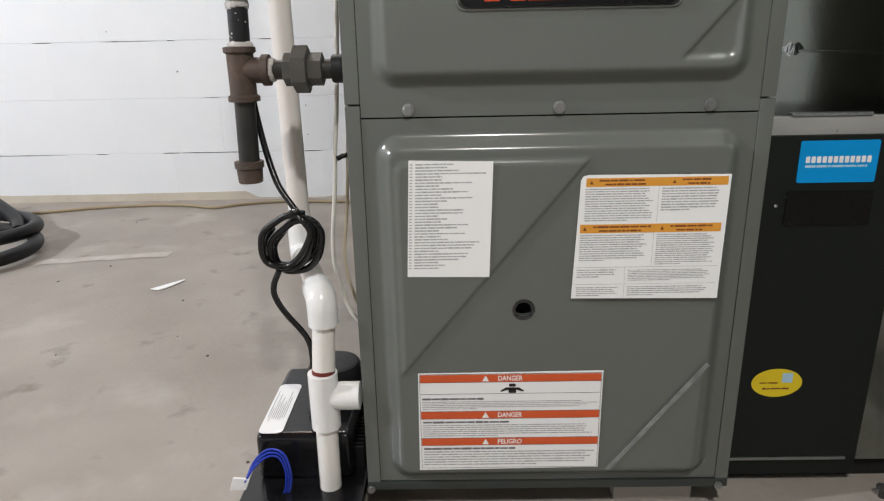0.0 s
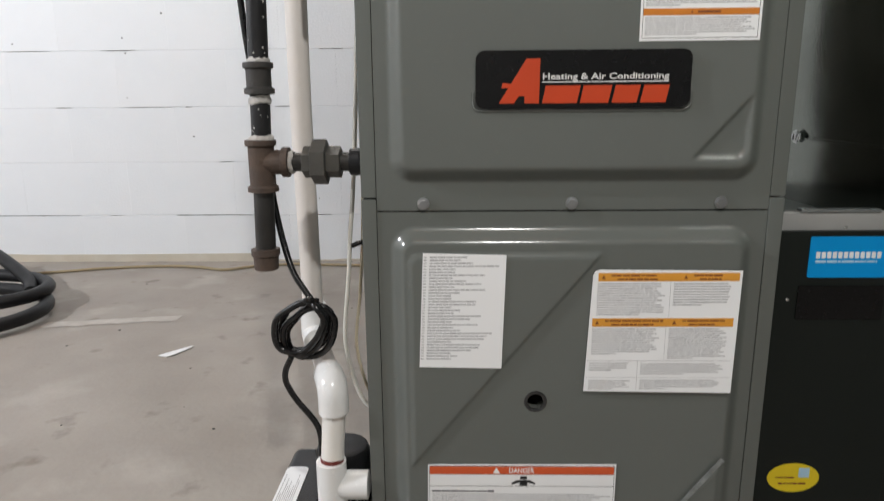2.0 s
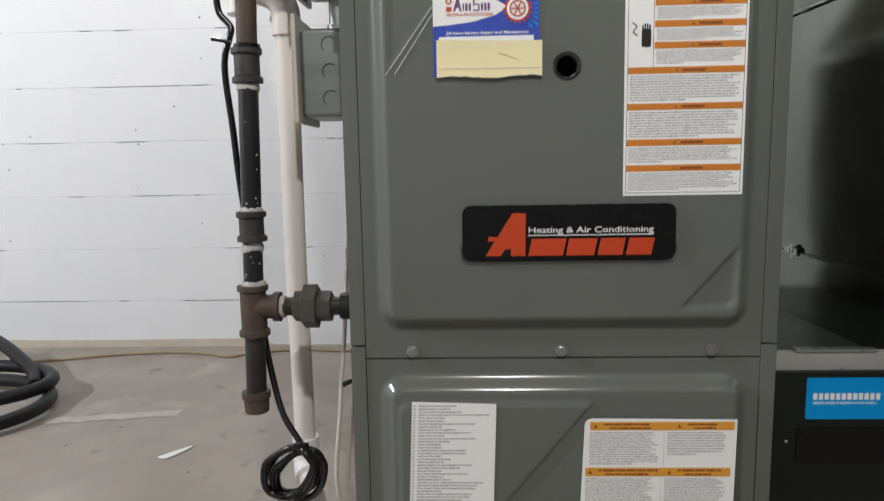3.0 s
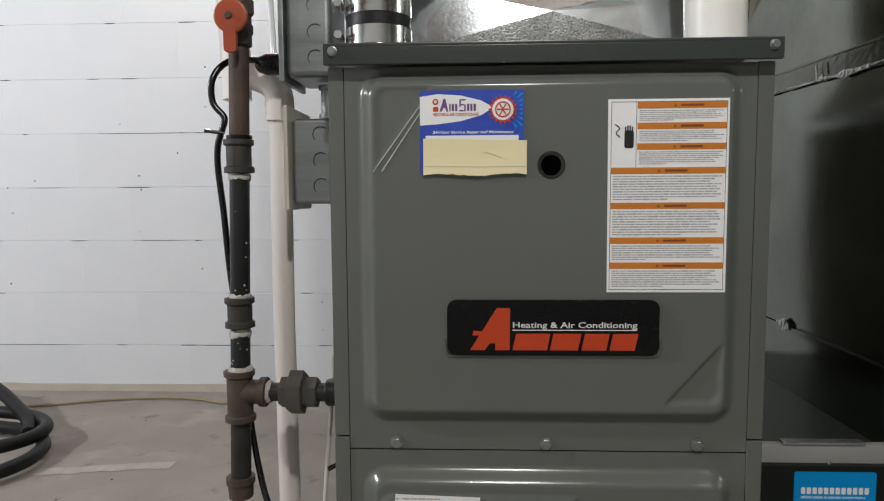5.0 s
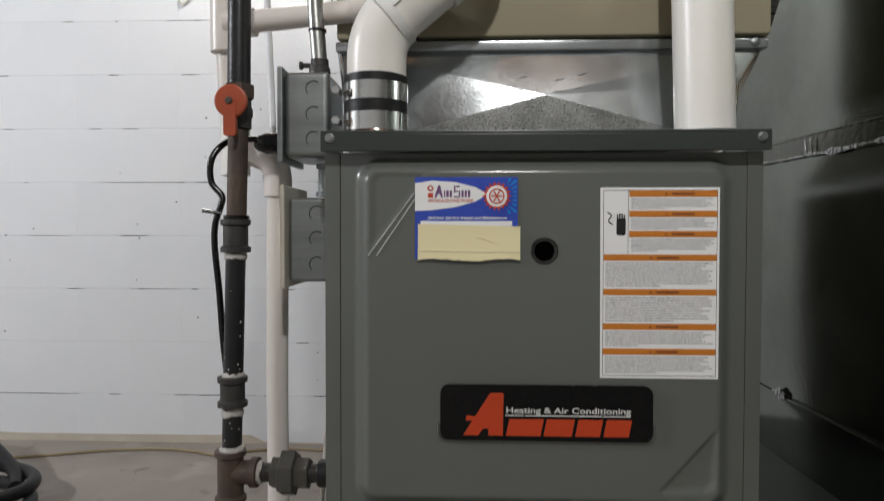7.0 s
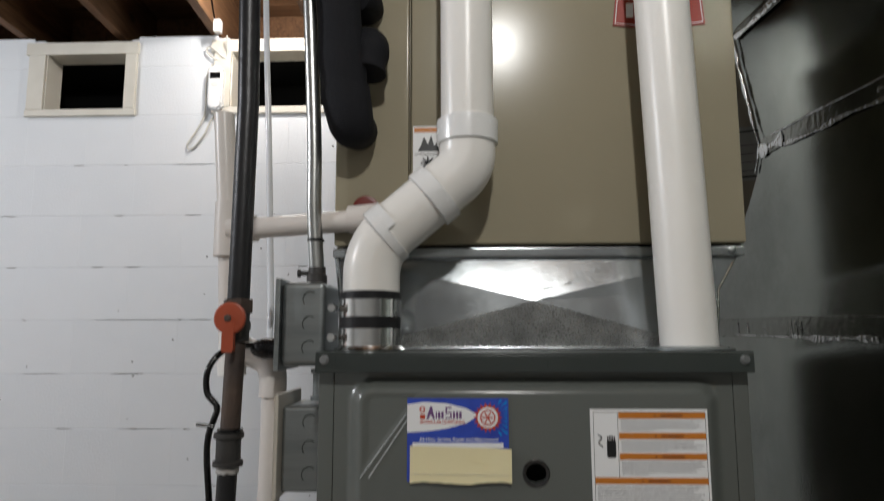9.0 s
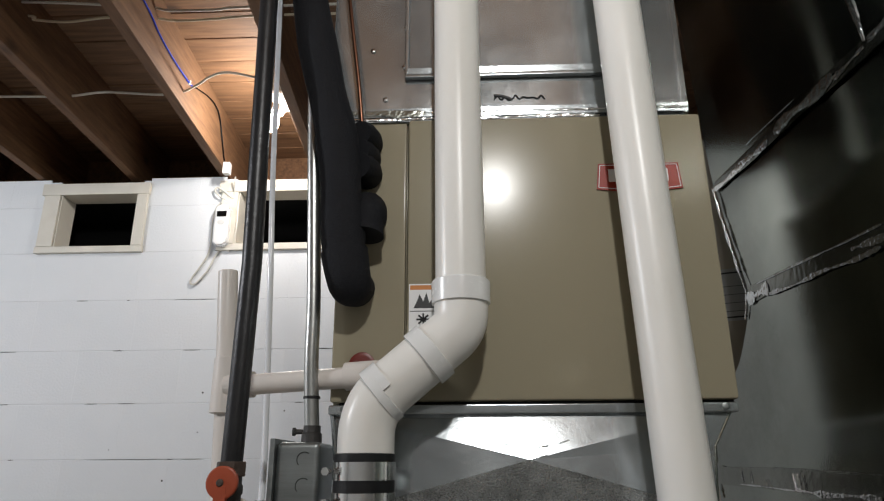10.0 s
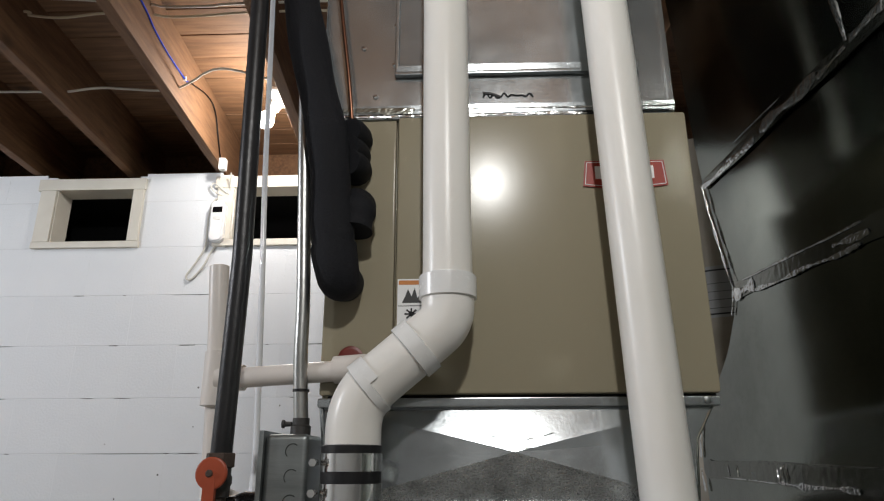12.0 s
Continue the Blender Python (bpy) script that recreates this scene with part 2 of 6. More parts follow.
M_JOIST = timber("joist_timber", (0.24, 0.122, 0.055), (0.090, 0.041, 0.018), (9, 0.6, 9), 0.08)
M_PLANK = timber("subfloor_timber", (0.24, 0.126, 0.060), (0.085, 0.040, 0.018), (0.6, 7, 7), 0.1)
M_BLUE_WIRE = material("blue_wire", (0.012, 0.04, 0.42), 0.3, scale=20, fine=200, bump=0)
M_WHITE_WIRE = material("white_wire", (0.66, 0.64, 0.58), 0.4, scale=20, fine=200, bump=0)
M_BROWN_WIRE = material("dirty_cable", (0.34, 0.27, 0.16), 0.55, scale=20, fine=200, bump=0)
M_CREAM_WIRE = material("cream_wire", (0.60, 0.52, 0.38), 0.45, scale=20, fine=200, bump=0)
M_CLEAR = material("milky_tube", (0.80, 0.82, 0.86), 0.15, scale=20, fine=200, bump=0)
M_FILM = material("clear_film", (0.60, 0.62, 0.62), 0.16, second=(0.30, 0.32, 0.32), scale=60, fine=200, bump=0.5, depth=0.002)
M_FILM_STRIP = material("stretched_film", (0.26, 0.275, 0.27), 0.14, second=(0.15, 0.16, 0.155), scale=90, fine=260, bump=0.8, depth=0.002)
M_DARKRED = material("dark_red_plastic", (0.16, 0.018, 0.012), 0.4, scale=20, fine=200, bump=0.05)
M_BULB = glowing("lit_bulb", (1.0, 0.96, 0.9), 60)
M_BOXEND = material("room_paint", (0.55, 0.55, 0.53), 0.8, second=(0.48, 0.48, 0.46), scale=3, fine=60, bump=0.2)
M_COPPER = material("tarnished_copper", (0.20, 0.095, 0.06), 0.35, 1.0, scale=20, fine=200, bump=0.05)


def concrete():
    """Worn basement slab: broad clouds, small dark spots and pale scuffs."""
    m = material("concrete_slab", (0.375, 0.342, 0.304), 0.62, second=(0.278, 0.248, 0.217), scale=3.4, fine=90, bump=0.25, depth=0.003, mix=0.42)
    nt = m.node_tree
    n, l = nt.nodes, nt.links
    b = n["Principled BSDF"]
    ground = b.inputs["Base Color"].links[0].from_socket
    co = n.new("ShaderNodeTexCoord")
    spots = n.new("ShaderNodeTexNoise")
    spots.inputs["Scale"].default_value, spots.inputs["Detail"].default_value = 13, 4
    l.new(co.outputs["Object"], spots.inputs["Vector"])
    r = n.new("ShaderNodeValToRGB")
    r.color_ramp.elements[0].position, r.color_ramp.elements[1].position = 0.62, 0.74
    l.new(spots.outputs["Fac"], r.inputs[0])
    mx = n.new("ShaderNodeMixRGB")
    mx.inputs[2].default_value = (0.22, 0.195, 0.165, 1)
    l.new(r.outputs[0], mx.inputs[0])
    l.new(ground, mx.inputs[1])
    pale = n.new("ShaderNodeTexNoise")
    pale.inputs["Scale"].default_value, pale.inputs["Detail"].default_value = 5.5, 8
    l.new(co.outputs["Object"], pale.inputs["Vector"])
    r2 = n.new("ShaderNodeValToRGB")
    r2.color_ramp.elements[0].position, r2.color_ramp.elements[1].position = 0.56, 0.72
    r2.color_ramp.elements[1].color = (0.55, 0.55, 0.55, 1)
    l.new(pale.outputs["Fac"], r2.inputs[0])
    mx2 = n.new("ShaderNodeMixRGB")
    mx2.inputs[2].default_value = (0.47, 0.44, 0.40, 1)
    l.new(r2.outputs[0], mx2.inputs[0])
    l.new(mx.outputs[0], mx2.inputs[1])
    l.new(mx2.outputs[0], b.inputs["Base Color"])
    return m


M_FLOOR = concrete()
M_STREAK = material("floor_streak_paint", (0.50, 0.47, 0.435), 0.65, second=(0.38, 0.35, 0.31), scale=30, fine=120, bump=0.2)
M_SPACER = material("grey_spacer", (0.34, 0.32, 0.29), 0.8, scale=20, fine=200)


# ---- mesh tools ----
def nudge(ob, dx, dy, dz):
    """Sets a finished thing, with its parts, a little to one side."""
    ob.location += Vector((dx, dy, dz))


def thing(name, label, category, at=(0, 0, 0), group="", kind=""):
    ob = new(name)
    ob.empty_display_size = 0.05
    ob.location = at
    return tagged(ob, label, category, group, kind)


def finish(name, bm, mat, smooth):
    bmesh.ops.recalc_face_normals(bm, faces=bm.faces)
    me = bpy.data.meshes.new(name)
    bm.to_mesh(me)
    bm.free()
    me.materials.append(mat)
    if smooth:
        me.shade_smooth()
        me.set_sharp_from_angle(angle=radians(smooth))
    return me


def even_normals(ob, smooth):
    """Keeps flat faces flat between rounded edges."""
    if smooth and len(ob.data.polygons) < 5000:
        mod = ob.modifiers.new("even_normals", "WEIGHTED_NORMAL")
        mod.keep_sharp, mod.weight = True, 60
    return ob


def part(name, bm, mat, parent, label="", smooth=40):
    """One mesh object, given in world coordinates, under a thing or a part."""
    base = Vector((0, 0, 0))
    p = parent
    while p is not None:
        base += p.location
        p = p.parent
    if base.length:
        bmesh.ops.translate(bm, verts=bm.verts, vec=-base)
    ob = even_normals(new(name, finish(name, bm, mat, smooth)), smooth)
    ob.parent = parent
    return tagged(ob, label)


def solo(name, bm, mat, label, category, group="", kind="", smooth=40):
    return tagged(even_normals(new(name, finish(name, bm, mat, smooth)), smooth), label, category, group, kind)


def box(x0, x1, y0, y1, z0, z1, bevel=0.0, bm=None, segs=2):
    own = bmesh.new()
    m = Matrix.LocRotScale(((x0 + x1) / 2, (y0 + y1) / 2, (z0 + z1) / 2), None, (x1 - x0, y1 - y0, z1 - z0))
    bmesh.ops.create_cube(own, size=1, matrix=m)
    if bevel:
        bmesh.ops.bevel(own, geom=own.edges[:], offset=bevel, segments=segs, affect="EDGES", profile=0.5)
    return join(bm, own)


def join(bm, own):
    if bm is None:
        return own
    me = bpy.data.meshes.new("join")
    own.to_mesh(me)
    own.free()
    bm.from_mesh(me)
    bpy.data.meshes.remove(me)
    return bm


def lathe(profile, at, axis=(0, 0, 1), segs=24, bm=None, turn=0.0):
    """A solid of revolution; the profile is (radius, height) pairs, closed at both ends."""
    own = bmesh.new()
    q = Vector((0, 0, 1)).rotation_difference(Vector(axis)).to_matrix()
    rings = []
    for r, h in profile:
        ring = []
        for k in range(segs):
            a = 2 * math.pi * (k + turn) / segs
            ring.append(own.verts.new(Vector(at) + q @ Vector((r * math.cos(a), r * math.sin(a), h))))
        rings.append(ring)
    for a, b in zip(rings, rings[1:]):
        for k in range(segs):
            own.faces.new((a[k], a[(k + 1) % segs], b[(k + 1) % segs], b[k]))
    own.faces.new(rings[0][::-1])
    own.faces.new(rings[-1])
    return join(bm, own)


def rounded(points, fillet, steps=8):
    """A polyline whose inner corners are bent round with the given reach."""
    pts = [Vector(p) for p in points]
    out = [pts[0]]
    for a, b, c in zip(pts, pts[1:], pts[2:]):
        f = min(fillet, (b - a).length * 0.49, (c - b).length * 0.49)
        s, e = b + (a - b).normalized() * f, b + (c - b).normalized() * f
        for k in range(steps + 1):
            t = k / steps
            out.append((1 - t) ** 2 * s + 2 * t * (1 - t) * b + t * t * e)
    out.append(pts[-1])
    return out


def flowing(points, steps=8):
    """A smooth line through all points."""
    p = [Vector(v) for v in points]
    p = [2 * p[0] - p[1], *p, 2 * p[-1] - p[-2]]
    out = []
    for a, b, c, d in zip(p, p[1:], p[2:], p[3:]):
        for k in range(steps):
            t = k / steps
            out.append(0.5 * (2 * b + (c - a) * t + (2 * a - 5 * b + 4 * c - d) * t * t + (3 * b - a - 3 * c + d) * t ** 3))
    return out + [p[-2]]


def tube(points, radius, segs=14, bm=None, hollow=0.0):
    """A round tube along a line; radius is a number or a function of 0..1 along it."""
    own = bmesh.new()
    pts = [Vector(p) for p in points]
    n = len(pts)
    way = [(pts[min(k + 1, n - 1)] - pts[max(k - 1, 0)]).normalized() for k in range(n)]
    side = way[0].orthogonal().normalized()
    rings = []
    for k in range(n):
        if k:
            side = (way[k - 1].rotation_difference(way[k]) @ side).normalized()
        up = way[k].cross(side)
        r = radius(k / (n - 1)) if callable(radius) else radius
        rings.append([own.verts.new(pts[k] + r * (math.cos(2 * math.pi * j / segs) * side + math.sin(2 * math.pi * j / segs) * up)) for j in range(segs)])
    for a, b in zip(rings, rings[1:]):
        for j in range(segs):
            own.faces.new((a[j], a[(j + 1) % segs], b[(j + 1) % segs], b[j]))
    own.faces.new(rings[0][::-1])
    own.faces.new(rings[-1])
    return join(bm, own)


def slab(outline, y0, y1, bm=None):
    """A flat piece cut to an outline in x and z, between two depths."""
    own = bmesh.new()
    a = [own.verts.new((x, y0, z)) for x, z in outline]
    b = [own.verts.new((x, y1, z)) for x, z in outline]
    own.faces.new(a)
    own.faces.new(b[::-1])
    for k in range(len(a)):
        j = (k + 1) % len(a)
        own.faces.new((a[k], b[k], b[j], a[j]))
    return join(bm, own)


def round_outline(x0, x1, z0, z1, r, steps=6):
    out = []
    for cx, cz, a0 in ((x1 - r, z1 - r, 0), (x0 + r, z1 - r, 90), (x0 + r, z0 + r, 180), (x1 - r, z0 + r, 270)):
        for k in range(steps + 1):
            a = radians(a0 + 90 * k / steps)
            out.append((cx + r * math.cos(a), cz + r * math.sin(a)))
    return out


def sheet_between(corners, bm=None, thick=0.0015):
    """A thin plate over four (or more) corners in order."""
    own = bmesh.new()
    c = [Vector(p) for p in corners]
    nrm = (c[1] - c[0]).cross(c[2] - c[0]).normalized() * thick
    a = [own.verts.new(p) for p in c]
    b = [own.verts.new(p + nrm) for p in c]
    own.faces.new(a)
    own.faces.new(b[::-1])
    for k in range(len(a)):
        j = (k + 1) % len(a)
        own.faces.new((a[k], b[k], b[j], a[j]))
    return join(bm, own)


def hexagon(at, axis, across, length, bm=None):
    r = across / math.sqrt(3)
    c = 0.06 * length
    return lathe([(r * 0.93, 0), (r, c), (r, length - c), (r * 0.93, length)], at, axis, 6, bm)


def letters(text, x, z, height, y, width=0.0, bm=None, shear=0.0, bold=0.022):
    """Lettering in the built-in font, facing -y, as one mesh; its left end stands at x."""
    cu = bpy.data.curves.new("text", "FONT")
    cu.body, cu.size, cu.extrude, cu.shear, cu.resolution_u = text, 1.0, 0.0, shear, 3
    cu.offset = bold
    ob = bpy.data.objects.new("text", cu)
    scene.collection.objects.link(ob)
    dep = bpy.context.evaluated_depsgraph_get()
    me = bpy.data.meshes.new_from_object(ob.evaluated_get(dep))
    bpy.data.objects.remove(ob)
    bpy.data.curves.remove(cu)
    own = bmesh.new()
    own.from_mesh(me)
    bpy.data.meshes.remove(me)
    xs = [v.co.x for v in own.verts]
    s = height / 0.7
    sx = width / (max(xs) - min(xs)) if width else s
    lo = min(xs)
    for v in own.verts:
        v.co = Vector((x + (v.co.x - lo) * sx, y, z + v.co.y * s))
    own.normal_update()
    return join(bm, own)


def text_lines(x0, x1, z_top, z_bottom, rows, y, seed, fill=0.93, bm=None, thick=0.5, lead=0.0):
    """Rows of unreadable small print as thin bars broken into words."""
    rng = random.Random(seed)
    own = bm or bmesh.new()
    step = (z_top - z_bottom) / rows
    for k in range(rows):
        z = z_top - (k + 0.5) * step
        end = x0 + (x1 - x0) * (fill if k < rows - 1 or rows == 1 else rng.uniform(0.3, 0.7)) * rng.uniform(0.86, 1.0)
        x = x0 + lead * rng.random()
        while x < end:
            w = min(rng.uniform(1.2, 5.0) * step * 0.8, end - x)
            if w > step * 0.3:
                h = step * thick * rng.uniform(0.7, 1.0) / 2
                vs = [own.verts.new(p) for p in ((x, y, z - h), (x + w, y, z - h), (x + w, y, z + h), (x, y, z + h))]
                own.faces.new(vs)
            x += w + step * 0.28
    return own


def patch(x0, x1, z0, z1, y, thick=0.0002, bm=None):
    return box(x0, x1, y - thick, y, z0, z1, 0, bm)


# ---- the room ----
WALL_Y = 1.81
TOP_Z = 2.141
DECK_Z = TOP_Z + 0.240

floor = solo("floor", box(-4.2, 3.2, -3.6, 2.2, -0.12, 0.0), M_FLOOR, "worn grey-brown concrete basement floor slab", "floor", kind="structure")
solo("wall_west", box(-4.4, -4.2, -3.6, 2.2, 0, 2.6), M_BOXEND, "painted basement side wall", "wall", kind="structure")
solo("wall_east", box(3.2, 3.4, -3.6, 2.2, 0, 2.6), M_BOXEND, "painted basement side wall", "wall", kind="structure")
solo("wall_south", box(-4.4, 3.4, -3.8, -3.6, 0, 2.6), M_BOXEND, "painted basement wall behind the walkway", "wall", kind="structure")

# subfloor of boards between and above the joists, one mesh
deck = bmesh.new()
rng = random.Random(4)
y = -3.6
while y < 2.2:
    w = 0.137
    dz = rng.uniform(-0.001, 0.001)
    box(-4.2, 3.2, y + 0.0012, y + w - 0.0012, DECK_Z + dz, DECK_Z + 0.025, 0.002, deck, 1)
    y += w
solo("ceiling", deck, M_PLANK, "brown timber plank subfloor seen from below", "ceiling", kind="structure")

JOISTS = [-0.418 - 0.398 * k for k in range(9)] + [-0.418 + 0.398 * k for k in range(1, 9)]
for k, x in enumerate(JOISTS):
    jm = box(x - 0.019, x + 0.019, -3.6, 2.12, TOP_Z + 0.005, DECK_Z - 0.001, 0.003)
    for v in jm.verts:  # the joists run a little out of square with the furnace
        v.co.x -= 0.062 * (v.co.y - 1.2)
    solo("ceiling_joist", jm, M_JOIST, "rough brown timber floor joist overhead", "joist", "floor joists overhead", kind="structure")

# block wall with two vent openings: mortar core, then the single blocks proud of it
WIN = [(-1.540, -1.210), (-0.78, -0.37)]
WIN_Z = (1.835, 2.064)


def core(x0, x1, z0, z1, bm, thick=0.2):
    return box(x0, x1, WALL_Y - 0.0009, WALL_Y + thick, z0, z1, 0, bm)


wall = bmesh.new()
core(-4.2, 3.2, 0, WIN_Z[0] - 0.02, wall)
edges = [-4.2] + [v for a, b in WIN for v in (a - 0.015, b + 0.015)] + [3.2]
for a, b in zip(edges[::2], edges[1::2]):
    core(a, b, WIN_Z[0] - 0.02, TOP_Z - 0.012, wall, 0.09)
north = solo("wall_north", wall, M_MORTAR, "white-painted concrete block basement wall", "wall", kind="structure")

rim = box(-4.2, 3.2, 2.125, 2.165, TOP_Z - 0.01, DECK_Z - 0.001, 0.003)
solo("rim_joist", rim, M_JOIST, "dark timber rim board on the wall top", "joist", kind="structure")
# black sheets behind the openings, added in place of the crawl space's darkness
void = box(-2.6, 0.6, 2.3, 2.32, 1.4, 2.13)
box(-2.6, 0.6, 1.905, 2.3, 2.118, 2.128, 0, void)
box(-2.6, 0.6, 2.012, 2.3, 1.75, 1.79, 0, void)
solo("crawl_backdrop", void, M_DARK, "black sheets standing in for the unlit space behind the vents", "backdrop", kind="structure")

# bare strip along the wall's foot, with a ragged upper edge
rng = random.Random(12)
x = -4.1
tops = []
while x < 3.1:
    h = rng.uniform(0.028, 0.042) if x < -1.05 else rng.uniform(0.006, 0.014)
    w = rng.uniform(0.12, 0.5)
    tops += [(x, h), (x + w * 0.9, h + rng.uniform(-0.003, 0.003))]
    x += w
base = bmesh.new()
for (xa, ha), (xb, hb) in zip(tops, tops[1:]):
    slab([(xa, 0.0), (xb, 0.0), (xb, hb), (xa, ha)], WALL_Y - 0.0045, WALL_Y + 0.003, base)
solo("wall_base_strip", base, M_BASE, "bare beige strip at the foot of the block wall", "trim", kind="structure")


def vent_window(x0, x1, name):
    z0, z1 = WIN_Z
    w = thing(name, "cream-framed open vent hole in the white block wall", "window", (x0, WALL_Y, z0), kind="structure")
    for nm, b in (("frame_top", (x0 - 0.082, x1 + 0.05, z1, z1 + 0.052)), ("window_sill", (x0 - 0.072, x1 + 0.05, z0 - 0.028, z0)),
                  ("frame_side", (x0 - 0.068, x0, z0, z1)), ("frame_side", (x1, x1 + 0.045, z0, z1))):
        part(nm, box(b[0], b[1], WALL_Y - 0.018, WALL_Y + 0.088, b[2], b[3], 0.003), M_TRIM, w)
    part("lining", box(x0 + 0.001, x0 + 0.006, WALL_Y - 0.01, WALL_Y + 0.089, z0, z1, 0.001), M_TRIM, w)
    return w


for k, (a, b) in enumerate(WIN):
    vent_window(a, b, f"window_{k + 1}")

# ---- furnace ----
FW, Z0, Z1 = 0.4445, 0.034, 0.908


def smooth(t):
    t = np.clip(t, 0, 1)
    return t * t * (3 - 2 * t)


def rect_inside(x, z, x0, x1, z0, z1, r):
    """How deep a place lies inside a rectangle with round corners (outside: minus)."""
    dx = np.abs(x - (x0 + x1) / 2) - (x1 - x0) / 2 + r
    dz = np.abs(z - (z0 + z1) / 2) - (z1 - z0) / 2 + r
    out = np.hypot(np.maximum(dx, 0), np.maximum(dz, 0)) + np.minimum(np.maximum(dx, dz), 0) - r
    return -out


def pressed_panel(x0, x1, z0, z1, outer, inner, tris, holes, step=0.0018):
    """A door skin with a two-step pressing, creases across its corners and round holes."""
    nx, nz = int((x1 - x0) / step) + 1, int((z1 - z0) / step) + 1
    X, Z = np.meshgrid(np.linspace(x0, x1, nx), np.linspace(z0, z1, nz), indexing="ij")
    d1, d2 = rect_inside(X, Z, *outer), rect_inside(X, Z, *inner)
    h = 0.013 * (0.4 * np.clip(d1 / 0.016, 0, 1) + 0.6 * smooth(d1 / 0.016))
    for ax, az, bx, bz, lift in tris:
        n = np.array([bz - az, -(bx - ax)])
        n /= np.linalg.norm(n)
        s = (X - ax) * n[0] + (Z - az) * n[1]
        h += lift * smooth(s / 0.0045 + 0.5) * smooth((d2 - 0.004) / 0.008)
    Y = 0.013 - h
    idx = np.arange(nx * nz).reshape(nx, nz)
    quads = np.stack([idx[:-1, :-1], idx[1:, :-1], idx[1:, 1:], idx[:-1, 1:]], -1).reshape(-1, 4)
    cx, cz = (X[:-1, :-1] + step / 2).ravel(), (Z[:-1, :-1] + step / 2).ravel()
    keep = np.ones(len(quads), bool)
    for hx, hz, r in holes:
        keep &= np.hypot(cx - hx, cz - hz) > r
    me = bpy.data.meshes.new("panel")
    me.from_pydata(np.stack([X.ravel(), Y.ravel(), Z.ravel()], -1).tolist(), [], quads[keep].tolist())
    bm = bmesh.new()
    bm.from_mesh(me)
    bpy.data.meshes.remove(me)
    rim_edges = [e for e in bm.edges if e.is_boundary]
    made = bmesh.ops.extrude_edge_only(bm, edges=rim_edges)
    for v in made["geom"]:
        if isinstance(v, bmesh.types.BMVert):
            v.co.y += 0.016
    bmesh.ops.delete(bm, geom=[v for v in bm.verts if not v.link_faces], context="VERTS")
    return bm


furnace = thing("furnace", "grey enamelled gas furnace with two pressed steel doors", "furnace", (0, 0, Z0))
carcass = bmesh.new()
box(0.001, FW - 0.001, 0.030, 0.785, Z0, Z1 - 0.022, 0.0, carcass)
part("casing", carcass, M_STEEL, furnace, "painted sheet steel casing")
SPLIT = 0.504
for xa, xb in ((0.0, 0.0160), (FW - 0.0160, FW)):
    part("side_flange", box(xa, xb, 0.0125, 0.032, SPLIT + 0.0008, Z1 - 0.02, 0.0012), M_STEEL, furnace)
    part("side_flange", box(xa, xb, 0.0115, 0.032, Z0 + 0.004, SPLIT - 0.0008, 0.0012), M_STEEL, furnace)
upper = part("upper_door", pressed_panel(0.0164, FW - 0.0164, 0.4912, Z1 - 0.021, (0.031, 0.414, 0.521, 0.882, 0.026), (0.043, 0.404, 0.538, 0.873, 0.020),
             [(0.112, 0.874, 0.044, 0.782, -0.0016), (0.336, 0.538, 0.410, 0.622, -0.0032)], [(0.2245, 0.787, 0.0112)]), M_STEEL, furnace, "pressed grey steel upper door")
lower = part("lower_door", pressed_panel(0.0164, FW - 0.0164, Z0 + 0.012, 0.4896, (0.030, 0.415, 0.052, 0.473, 0.026), (0.043, 0.404, 0.060, 0.453, 0.020),
             [(0.262, 0.456, 0.043, 0.190, 0.0030), (0.285, 0.062, 0.408, 0.215, 0.0030)], [(0.188, 0.278, 0.0100)]), M_STEEL, furnace, "pressed grey steel lower door")
# black sheet gives the sight holes their shade by colour
part("inner_shield", box(0.02, FW - 0.02, 0.0285, 0.031, Z0 + 0.01, Z1 - 0.03), M_DARK, furnace, "black sheet that paints the shade behind the sight holes")
cap = bmesh.new()
box(-0.001, FW + 0.001, -0.0035, 0.79, Z1 - 0.004, Z1, 0.0012, cap)
box(-0.001, FW + 0.001, -0.0035, 0.002, Z1 - 0.021, Z1 - 0.0035, 0.0008, cap)
part("top_cap", cap, M_CAP, furnace, "dark grey folded top trim")
part("bottom_rail", box(0.0, FW, 0.010, 0.034, Z0, Z0 + 0.011, 0.0015), M_CAP, furnace, "dark folded bottom rail")
for hx, hz, r in ((0.2245, 0.787, 0.0112), (0.188, 0.278, 0.0100)):
    ring = lathe([(r - 0.001, 0), (r + 0.003, 0.0), (r + 0.0034, 0.0016), (r + 0.0015, 0.0028), (r - 0.001, 0.0022)], (hx, 0.002, hz), (0, -1, 0), 28)
    bmesh.ops.delete(ring, geom=[f for f in ring.faces if len(f.verts) > 4], context="FACES_ONLY")
    part("grommet", ring, M_GROMMET, upper if hz > 0.5 else lower, "glossy black grommet")


def hex_screw(parent, x, y, z, across, name="bolt"):
    b = lathe([(across * 0.72, 0), (across * 0.72, 0.0012), (across * 0.5, 0.0016)], (x, y, z), (0, -1, 0), 20)
    hexagon((x, y - 0.0014, z), (0, -1, 0), across, across * 0.42, b)
    return part(name, b, M_SCREW, parent, "zinc hex-head screw", 30)


for x in (0.066, 0.2225, 0.378):
    hex_screw(furnace, x, 0.0125, 0.4985, 0.0092)
for x, z in ((0.0085, 0.9), (FW - 0.0085, 0.9), (0.004, Z0 + 0.002), (FW - 0.012, Z0 + 0.003)):
    hex_screw(furnace, x, -0.0035 if z > 0.5 else 0.0095, z, 0.0068)

